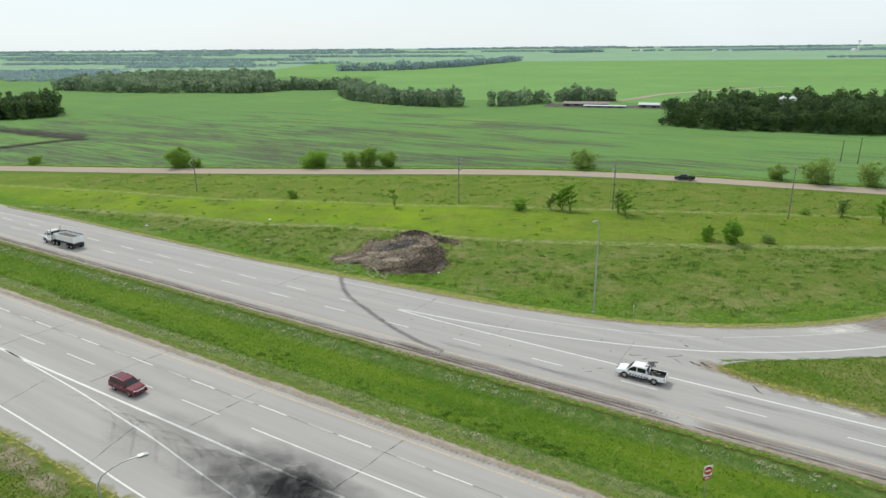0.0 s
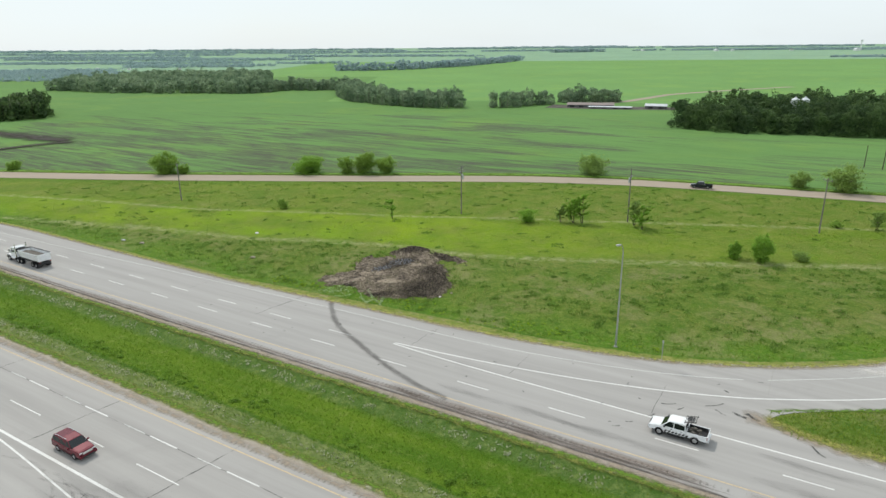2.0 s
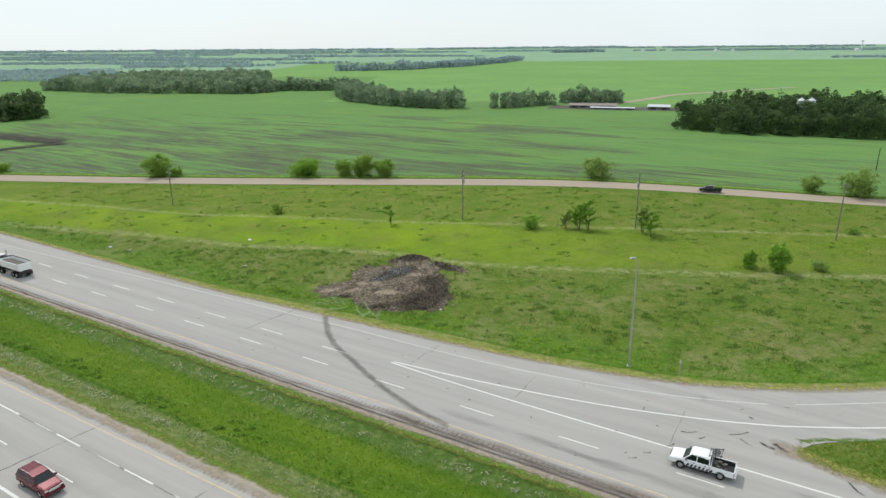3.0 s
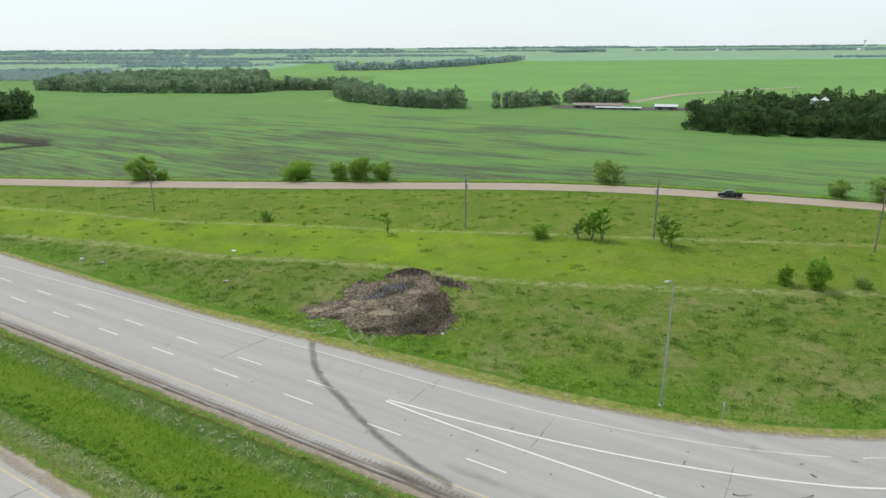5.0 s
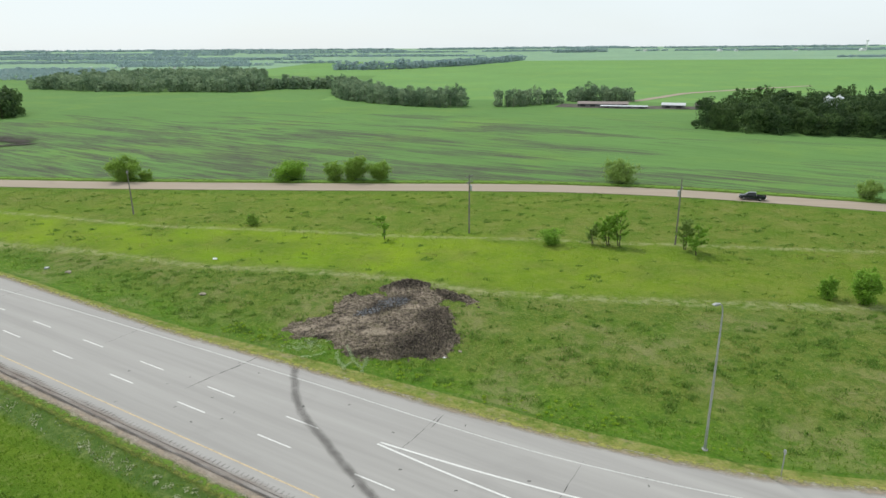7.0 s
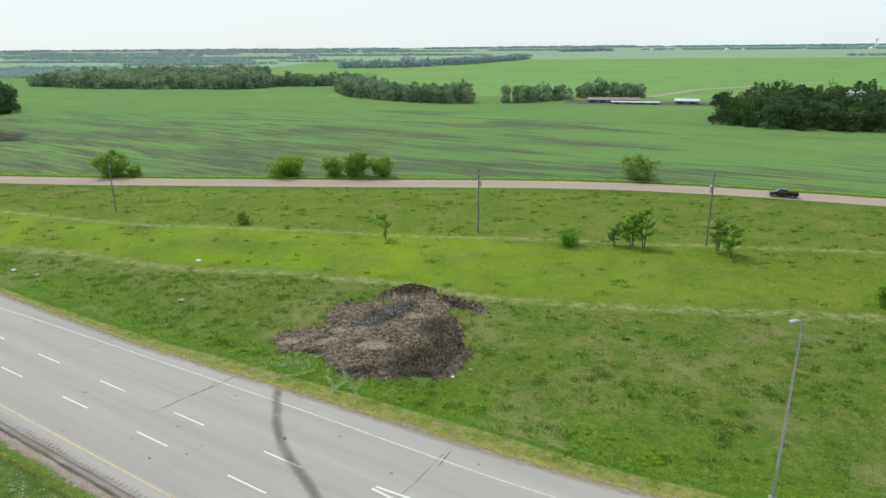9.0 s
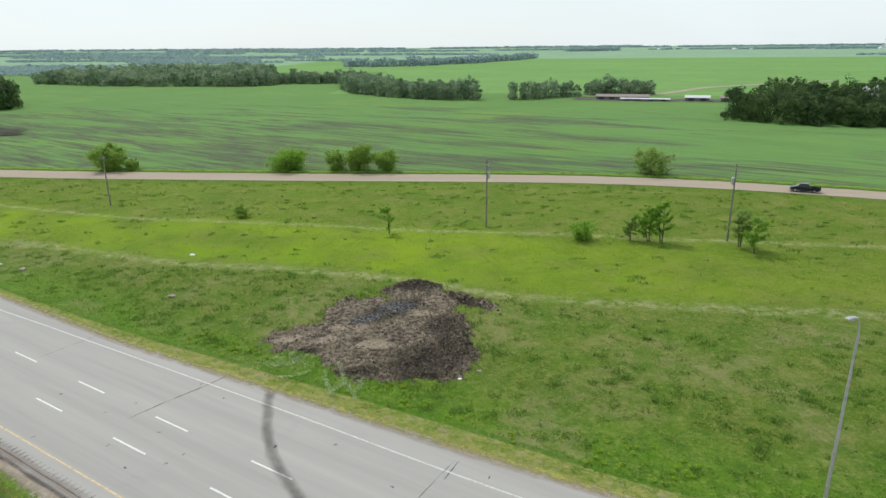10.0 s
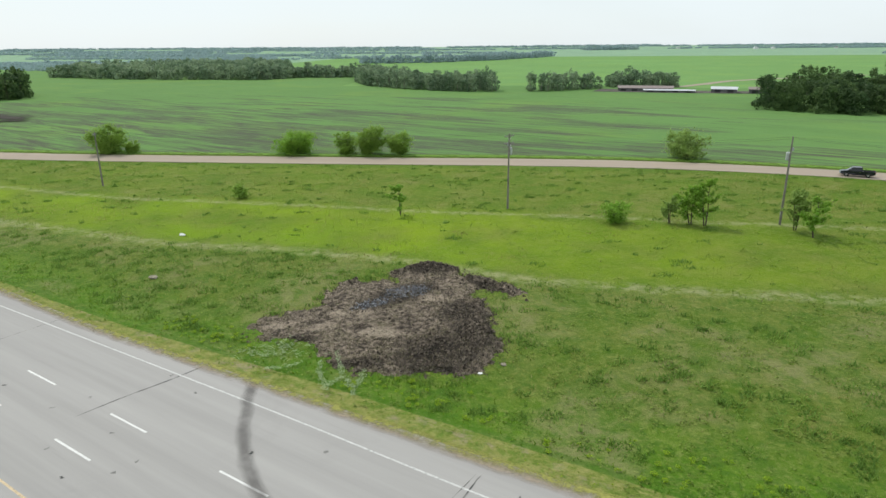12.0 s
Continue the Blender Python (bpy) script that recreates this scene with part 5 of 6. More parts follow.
def build_grass():
    p = verge_points(14000, -130, 135, lambda x, y, d: wave(x, y, 0.35, 1) > -0.9)
    tagged(soup("grass", blades(p, 0.17, 0.07), 3, [M_GRASS]), "short green roadside grass", "grass", kind="stuff")
    p = verge_points(24000, -110, 90, lambda x, y, d: (d < 7.5 + 2 * wave(x, y, 0.3, 3)) & (d > np.interp(x, (2, 26), (2.8, 1.6))))
    tagged(soup("grass", blades(p, 0.36, 0.07), 3, [M_LUSH]), "lush bright green grass in the ditch beside the highway", "grass", kind="stuff")
    p = verge_points(9000, -110, 90, lambda x, y, d: d < np.interp(x, (2, 26), (2.6, 1.5)))
    tagged(soup("dry_grass", blades(p, 0.10, 0.07), 3, [M_STRAW]), "dry yellowish grass along the paving's edge", "grass", kind="stuff")
    p = verge_points(5000, -110, 60, lambda x, y, d: (d < np.interp(x, (2, 26), (2.4, 1.5))) & (d > 0.3) & (wave(x, y, 0.5, 6) > 0.1))
    tagged(soup("yellow_weeds", blades(p, 0.14, 0.07), 3, [M_MUSTARD]), "patches of yellow-flowered weeds near the highway", "weeds", kind="stuff")
    p = verge_points(9000, -130, 130, lambda x, y, d: near_line(x, y, PALE_MID, 0.35) | (near_line(x, y, PALE_MID, 1.2) & (wave(x, y, 0.6, 9) > 0.5)))
    q = verge_points(15000, -110, 130, lambda x, y, d: (near_line(x, y, PALE_LOW, 0.5) | (near_line(x, y, PALE_LOW, 1.9) & (wave(x, y, 0.4, 10) + 0.004 * x > 0.05))) & (rng.uniform(size=len(x)) < 0.30 + 0.004 * np.clip(x + 60, 0, 150)))
    tagged(soup("dry_grass", blades(np.concatenate([p[:2500], q[:4500]]), 0.20, 0.07), 3, [M_DRY]), "pale lines of dry bleached grass across the verge", "grass", kind="stuff")
    p = verge_points(16000, -110, 130, lambda x, y, d: (d > 9) & (wave(x, y, 0.22, 12) > 0.55))
    tagged(soup("dry_grass", blades(p, 0.22, 0.07), 3, [M_STRAW]), "thin tan grass in patches of the verge", "grass", kind="stuff")
    # tall weeds in drifts, thickest on the rough ground near the ditch
    lx, ly = zip(*PALE_LOW)
    p = verge_points(4000, -120, 120, lambda x, y, d: (d > 4.2) & (rng.uniform(size=len(x)) < np.where(y < np.interp(x, lx, ly) - 1.5, 0.25 + 0.6 * (wave(x, y, 0.22, 20) > 0.05), np.where(y > np.interp(x, *zip(*PALE_MID)), 0.16, 0.06))))
    n = (10 + 60 * rng.uniform(0, 1, len(p)) ** 2.2).astype(int)
    spread = rng.uniform(0.20, 0.45, len(p)) * np.sqrt(n / 18)
    at = np.repeat(p, n, 0)
    wide = np.repeat(spread, n)
    at = at + np.stack([rng.normal(0, 0.95, len(at)) * wide, rng.normal(0, 0.7, len(at)) * wide], 1)
    tagged(soup("weeds", blades(at, 0.36, 0.075), 3, [M_TUFT]), "dark green weed clumps scattered in the grass", "weeds", kind="stuff")
    # low clumps that give the sward its relief
    p = verge_points(7000, -120, 110, lambda x, y, d: (d > 1.0) & (wave(x, y, 0.5, 41) > -0.5) & (rng.uniform(size=len(x)) < np.where(d < 55, 1.0, 0.5)) & ((y < np.interp(x, *zip(*PALE_LOW)) + 1) | (y > np.interp(x, *zip(*PALE_MID))) | (x > 45) | (rng.uniform(size=len(x)) < 0.3)))
    k = rng.uniform(0.18, 0.5, len(p))
    blobs = np.stack([p[:, 0], p[:, 1], ground_z(p[:, 0], p[:, 1]) + 0.02, k * 1.5, k * 0.55], 1)
    tagged(soup("grass_clumps", leaf_cloud(blobs, 60000, 0.11, 1.1), 4, [M_CLUMP]), "soft green clumps of grass over the verge", "grass", kind="stuff")
    p = verge_points(4200, -40, 30, lambda x, y, d: (d < 7.5) & (d > 2.9) & (wave(x, y, 0.45, 6) > 0.25))
    k = rng.uniform(0.06, 0.16, len(p))
    blobs = np.stack([p[:, 0], p[:, 1], ground_z(p[:, 0], p[:, 1]) + 0.26, k * 1.8, k * 0.6], 1)
    tagged(soup("yellow_weeds", leaf_cloud(blobs, 9000, 0.045, 1.2), 4, [M_MUSTARD]), "yellow-flowered weeds in the ditch", "weeds", kind="stuff")
    # the median
    s = rng.uniform(-190, 60, 30000)
    qq = rng.uniform(51.4, 65.7, 30000)
    xy = np.outer(s, E_AX) + np.outer(qq, N_AX)
    lush = (qq > 54.2 + 0.8 * wave(s, qq, 0.2, 30)) & (qq < 62.5)
    tagged(soup("grass", blades(xy[lush], 0.24, 0.08), 3, [M_LUSH]), "lush bright green grass in the highway median", "grass", kind="stuff")
    tagged(soup("grass", blades(xy[~lush], 0.18, 0.07), 3, [M_GRASS]), "short dull grass at the median's edges", "grass", kind="stuff")
    pick = ((np.abs(qq - 63.6) < 0.8) | (np.abs(qq - 53.6) < 0.7)) & (wave(s, qq, 0.7, 33) > 0.1)
    tagged(soup("flowering_weeds", blades(xy[pick], 0.28, 0.085), 3, [M_FLOWER]), "pale grey-white flowering weeds along the median", "weeds", kind="stuff")
    blobs = []
    for _ in range(520):
        ss = rng.uniform(-150, 30)
        if wave(np.array(ss), np.array(0.0), 0.16, 35) > -0.25:
            a = sq(ss, 63.7 + rng.normal(0, 0.45) if rng.uniform() < 0.55 else 53.8 + rng.normal(0, 0.4))
            blobs.append((a[0], a[1], float(ground_z(a[0], a[1])) + 0.14, rng.uniform(0.15, 0.42), 0.14))
    tagged(soup("flowering_weeds", leaf_cloud(blobs, 3600, 0.085, 1.5), 4, [M_FLOWER]), "pale grey-white flower heads along the median", "weeds", kind="stuff")
    pick = (qq < 52.2 + 0.5 * wave(s, qq, 0.7, 34)) | (qq > 65.2)
    tagged(soup("dry_grass", blades(xy[pick], 0.16, 0.09), 3, [M_STRAW]), "dry straw-coloured grass at the median's gravel edge", "grass", kind="stuff")
    blobs = []
    for _ in range(46):       # leafy clumps, a few together
        ss, qc = rng.uniform(-150, 20), rng.normal(56.6, 0.6)
        for _ in range(int(rng.integers(2, 9))):
            a = sq(ss + rng.normal(0, 1.1), qc + rng.normal(0, 0.5))
            k = rng.uniform(0.18, 0.42)
            blobs.append((a[0], a[1], float(ground_z(a[0], a[1])) + 0.12, k * 1.3, k * 0.8))
    tagged(soup("weeds", leaf_cloud(blobs, 9000, 0.10, 0.8), 4, [M_WEED]), "leafy bright weeds in the median grass", "weeds", kind="stuff")
    # island of the ramp and the near verge
    x, y = rng.uniform(36, 90, 16000), rng.uniform(45, 78, 16000)
    q3 = N_AX[0] * x + N_AX[1] * y
    ok = (q3 > 80.6) & (y < 77 + 0.0) & (x > 36.6)
    tagged(soup("grass", blades(np.stack([x[ok], y[ok]], 1), 0.3, 0.09), 3, [M_GRASS]), "green grass on the ramp's island", "grass", kind="stuff")
    s, q3 = rng.uniform(-75, -30, 8000), rng.uniform(18, 26.2, 8000)
    xy = np.outer(s, E_AX) + np.outer(q3, N_AX)
    tagged(soup("grass", blades(xy, 0.28, 0.09), 3, [M_GRASS]), "patchy green grass beside the eastbound carriageway", "grass", kind="stuff")


M_LUSH = leaf_material("lush_grass", (0.100, 0.196, 0.016), (0.205, 0.315, 0.042))
M_CLUMP = leaf_material("grass_clump_leaves", (0.130, 0.220, 0.030), (0.270, 0.350, 0.080))
M_STRAW = leaf_material("straw_grass", (0.24, 0.25, 0.06), (0.42, 0.38, 0.16))
M_FLOWER = leaf_material("pale_flowers", (0.36, 0.39, 0.24), (0.64, 0.64, 0.48))
M_WEED = leaf_material("weed_leaves_bright", (0.13, 0.25, 0.03), (0.20, 0.33, 0.05))
build_grass()

# pale bent grass where wheels went, below the burnt patch
M_BENT = leaf_material("bent_grass", (0.330, 0.440, 0.230), (0.560, 0.640, 0.420))
M_STUBBLE = leaf_material("charred_stubble", (0.070, 0.066, 0.045), (0.270, 0.250, 0.150))


def build_bent_grass():
    spots_at = []
    for pts in ([(-14.0, 118.4), (-12.9, 115.4), (-11.9, 112.9), (-11.2, 111.5), (-10.9, 110.4)], [(-10.9, 114.9), (-11.1, 112.4), (-11.2, 111.3)], [(-14.9, 116.6), (-14.7, 114.8), (-14.0, 113.1), (-13.2, 110.8)], [(-13.3, 111.6), (-13.0, 112.6), (-12.6, 114.0)], [(-16.6, 116.4), (-17.6, 114.9), (-19.0, 114.2)]):
        spots_at += [(x + rng.normal(0, 0.10), y + rng.normal(0, 0.10)) for x, y in along(pts, 0.12)]
    for _ in range(140):     # a laid swathe beside the western tip
        spots_at.append((rng.normal(-19.2, 1.8), rng.normal(118.6, 1.2)))
    tufts = [(x, y, float(ground_z(x, y)) + 0.28, rng.uniform(0.14, 0.30), 0.05) for x, y in spots_at]
    tagged(soup("bent_grass", leaf_cloud(tufts, len(tufts) * 12, 0.045, 3.0), 4, [M_BENT]), "pale bent grass along wheel tracks below the burnt patch", "grass", kind="stuff")
    at = []
    while len(at) < 3800:
        x, y = rng.uniform(-23, 3), rng.uniform(113, 141)
        z, inside_by, bank = burn_top(x, y)
        if inside_by > -0.5 and rng.uniform() < 0.25 + 0.75 * (y < 121) + 0.5 * (inside_by < 0.9):
            at.append((x, y, z))
    at = np.array(at)
    shape = blades(at[:, :2], 0.26, 0.045).reshape(-1, 3, 3)
    shape[:, :, 2] += np.maximum(0, at[:, 2] - ground_z(at[:, 0], at[:, 1]))[:, None]
    tagged(soup("charred_stubble", shape.reshape(-1, 3), 3, [M_STUBBLE]), "scorched brown stubble standing in the burnt soil", "stubble", kind="stuff")


build_bent_grass()


# ---- poles, lamps and signs ----
def build_power_pole(x, y, h, turn, transformer, arms, label):
    top = empty("power_pole", pose(x, y, float(ground_z(x, y)) - 0.05, 0, 0, turn))
    part("shaft", rod([(0, 0, 0), (0, 0, h * 0.5), (0, 0, h)], [0.17, 0.14, 0.10], 12), M_POLE, top)
    for k in range(arms):
        z = h - 0.5 - 1.1 * k
        arm = part("crossarm", boxes((-0.06, 0.06, -1.15, 1.15, z - 0.06, z + 0.06), bevel=0.012), M_POLE, top)
        for yy in (-1.05, -0.4, 0.4, 1.05):
            part("insulator", rod([(0, yy, z + 0.06), (0, yy, z + 0.14), (0, yy, z + 0.24)], [0.03, 0.07, 0.04], 10), M_CERAMIC, arm)
        bm = bmesh.new()
        for sgn in (-1, 1):
            tube(bm, [(0.09, sgn * 0.7, z), (0.09, 0, z - 0.55)], 0.025, 6)
        part("brace", bm, M_STEEL, top)
    if transformer:
        can = part("transformer", rod([(0.0, 0.42, h - 3.4), (0, 0.42, h - 3.3), (0, 0.42, h - 2.35), (0, 0.42, h - 2.25)], [0.24, 0.29, 0.29, 0.2], 16), M_GREYBOX, top, "grey pole-mounted transformer can")
        part("bushing", rod([(0, 0.42, h - 2.25), (0, 0.42, h - 2.0)], [0.06, 0.03], 8), M_CERAMIC, can)
        part("bracket", boxes((-0.04, 0.04, 0.1, 0.2, h - 3.1, h - 2.5)), M_STEEL, top)
        part("switch", boxes((-0.05, 0.05, -0.5, -0.2, h - 2.0, h - 1.5), bevel=0.02), M_CERAMIC, top)
    part("tag", boxes((-0.2, -0.17, -0.07, 0.07, 1.6, 1.9)), M_STEEL, top)
    return tagged(top, label, "power pole", "power line poles")


POLES = ((-72.9, 186.2, 10.4, 104, False, 1), (3.9, 168.2, 12.2, 50, True, 2), (42.8, 159.2, 12.8, 106, True, 0), (82.1, 148.8, 12.3, 106, False, 1), (-155.0, 208.0, 11.6, 104, False, 1), (160.0, 129.0, 12.0, 106, False, 1))
for x, y, h, turn, tr, arms in POLES:
    build_power_pole(x, y, h, turn - 90, tr, arms, "weathered grey wooden power pole with transformer in grass" if tr else "weathered grey wooden power pole standing in roadside grass")
order = sorted(POLES)
for a, b in zip(order, order[1:]):
    for off in (-0.95, 0.95):
        pts = []
        for i in range(13):
            t = i / 12
            n = np.array((0.26, 0.966)) * off
            sag = 4 * 0.9 * t * (1 - t)
            za, zb = float(ground_z(a[0], a[1])) + a[2] - 0.25, float(ground_z(b[0], b[1])) + b[2] - 0.25
            pts.append((a[0] + (b[0] - a[0]) * t + n[0], a[1] + (b[1] - a[1]) * t + n[1], za + (zb - za) * t - sag))
        tagged(part("power_line", rod(pts, 0.012, 5), M_WIRE), "thin dark overhead wire between power poles", "wire", "overhead wires")


def build_street_lamp(x, y, h, turn, arm, label):
    top = empty("street_lamp", pose(x, y, float(ground_z(x, y)) - 0.05, 0, 0, turn))
    part("base", rod([(0, 0, 0), (0, 0, 0.18)], [0.32, 0.30], 14), M_CONCRETE, top)
    part("base_plate", boxes((-0.2, 0.2, -0.2, 0.2, 0.18, 0.22), bevel=0.01), M_STEEL, top)
    part("shaft", rod([(0, 0, 0.2), (0, 0, h * 0.6), (0, 0, h - 1.2)], [0.14, 0.10, 0.075], 12), M_STEEL, top)
    part("arm", rod([(0, 0, h - 1.2), (0.12 * arm, 0, h - 0.6), (0.42 * arm, 0, h - 0.2), (0.75 * arm, 0, h - 0.02), (arm, 0, h)], [0.06, 0.055, 0.05, 0.045, 0.04], 10), M_STEEL, top)
    head = part("lamp_head", prism([(arm - 0.1, h - 0.05), (arm - 0.05, h + 0.06), (arm + 0.35, h + 0.09), (arm + 0.65, h + 0.03), (arm + 0.68, h - 0.06), (arm + 0.3, h - 0.09)], -0.16, 0.16, 0.02), M_STEEL, top)
    part("lens", boxes((arm + 0.15, arm + 0.55, -0.12, 0.12, h - 0.12, h - 0.085), bevel=0.01), M_LAMP_CLEAR, head)
    return tagged(top, label, "street lamp", "highway lamps")


build_street_lamp(23.7, 95.1, 15.2, 195, 0.45, "tall galvanised steel street lamp beside the highway ramp")
build_street_lamp(-23.6, 36.7, 13.5, 33, 2.7, "tall galvanised street lamp with long curved arm")


def build_marker_post(x, y, h):
    top = empty("marker_post", pose(x, y, float(ground_z(x, y)) - 0.05, 0, 0, 20))
    part("post", rod([(0, 0, 0), (0, 0, h)], [0.05, 0.05], 8), M_STEEL, top)
    part("plate", boxes((-0.03, 0.0, -0.14, 0.14, h - 0.35, h), bevel=0.008), M_GREYBOX, top)
    part("strap", boxes((-0.055, 0.055, -0.055, 0.055, h - 0.5, h - 0.45)), M_STEEL, top)
    return tagged(top, "thin grey steel marker post in the ditch grass", "marker post")


build_marker_post(28.7, 90.6, 2.7)


def build_no_entry_sign(x, y, turn):
    g = float(ground_z(x, y))
    top = empty("road_sign", pose(x, y, g - 0.05, 0, 0, turn))
    part("post", rod([(0, 0, 0), (0, 0, 3.7)], [0.045, 0.045], 8), M_STEEL, top)
    plate = part("plate", boxes((-0.46, 0.46, -0.075, -0.05, 2.62, 3.74), bevel=0.01), M_SIGN_WHITE, top)
    part("disc", rod([(0, -0.075, 3.18), (0, -0.084, 3.18)], [0.44, 0.44], 32), M_SIGN_RED, plate, "red disc of a no-entry sign")
    part("bar", boxes((-0.33, 0.33, -0.092, -0.085, 3.10, 3.26)), M_SIGN_WHITE, plate)
    tab = part("tab", boxes((-0.42, 0.42, -0.075, -0.05, 2.15, 2.55), bevel=0.01), M_SIGN_RED, top, "red tab with pale bars of writing")
    part("writing_bar", boxes((-0.32, 0.32, -0.083, -0.078, 2.39, 2.45), (-0.26, 0.26, -0.083, -0.078, 2.25, 2.31)), M_SIGN_WHITE, tab)
    return tagged(top, "red and white no-entry sign on a steel post", "road sign")


build_no_entry_sign(24.3, 50.9, 16)


# ---- vehicles: x ahead, y to the left ----
def build_wheel(parent, x, y, r, w, rim=M_RIM, spokes=6):
    bm = bmesh.new()
    n = 22
    prof = ((0.60, -0.5), (0.93, -0.5), (1.0, -0.36), (1.0, 0.36), (0.93, 0.5), (0.60, 0.5))
    rings = [[bm.verts.new((x + r * pr * math.cos(a), y + w * py, r + r * pr * math.sin(a))) for pr, py in prof] for a in (2 * math.pi * k / n for k in range(n))]
    for k in range(n):
        a, b = rings[k], rings[(k + 1) % n]
        for i in range(len(prof)):
            j = (i + 1) % len(prof)
            bm.faces.new((a[i], b[i], b[j], a[j]))
    bmesh.ops.recalc_face_normals(bm, faces=bm.faces)
    wheel = part("wheel", bm, M_TYRE, parent)
    side = 1 if y > 0 else -1
    bm = disc_y(x, r, r * 0.6, y - side * w * 0.2, y + side * w * 0.30, 20)
    for k in range(spokes):
        a = 2 * math.pi * k / spokes
        tube(bm, [(x, y + side * w * 0.4, r), (x + 0.56 * r * math.cos(a), y + side * w * 0.42, r + 0.56 * r * math.sin(a))], 0.05 * r + 0.02, 5)
    tube(bm, [(x, y + side * w * 0.2, r), (x, y + side * w * 0.5, r)], [0.18 * r, 0.14 * r], 10)
    part("rim", bm, rim, wheel)
    return wheel


def panel(corners, thick=0.012):
    """A flat plate with four or more corners, given a little thickness."""
    bm = bmesh.new()
    f = bm.faces.new([bm.verts.new(c) for c in corners])
    f.normal_update()
    n = f.normal.copy() * thick
    geo = bmesh.ops.extrude_face_region(bm, geom=[f])
    for v in geo["geom"]:
        if isinstance(v, bmesh.types.BMVert):
            v.co += n
    bmesh.ops.recalc_face_normals(bm, faces=bm.faces)
    return bm


def cab_glass(top, x_ws0, x_ws1, x_rear1, x_rear0, z0, z1, w0, w1, splits):
    """Windscreen, rear and side windows of a tapered cabin."""
    e = 0.012
    part("windscreen", panel([(x_ws0 + e, -w0 * 0.93, z0 + 0.03), (x_ws0 + e, w0 * 0.93, z0 + 0.03), (x_ws1 + e, w1 * 0.92, z1 - 0.05), (x_ws1 + e, -w1 * 0.92, z1 - 0.05)]), M_GLASS, top)
    part("rear_window", panel([(x_rear0 - e, w0 * 0.85, z0 + 0.06), (x_rear0 - e, -w0 * 0.85, z0 + 0.06), (x_rear1 - e, -w1 * 0.85, z1 - 0.08), (x_rear1 - e, w1 * 0.85, z1 - 0.08)]), M_GLASS, top)
    zb, zt = z0 + 0.04, z1 - 0.09
    tb, tt = (zb - z0) / (z1 - z0), (zt - z0) / (z1 - z0)

    def edge(side, x, t):
        w = w0 + (w1 - w0) * t
        return (x, side * (w + 0.004), z0 + (z1 - z0) * t)

    for side in (-1, 1):
        for a, b in zip(splits, splits[1:]):
            fa, fb = a - 0.04, b + 0.04
            lo_a = min(fa, x_ws0 + (x_ws1 - x_ws0) * tb - 0.10)
            hi_a = min(fa, x_ws0 + (x_ws1 - x_ws0) * tt - 0.10)
            lo_b = max(fb, x_rear0 + (x_rear1 - x_rear0) * tb + 0.08)
            hi_b = max(fb, x_rear0 + (x_rear1 - x_rear0) * tt + 0.08)
            quad = [edge(side, lo_a, tb), edge(side, hi_a, tt), edge(side, hi_b, tt), edge(side, lo_b, tb)]
            part("side_window", panel(quad if side > 0 else quad[::-1], 0.012), M_GLASS, top)


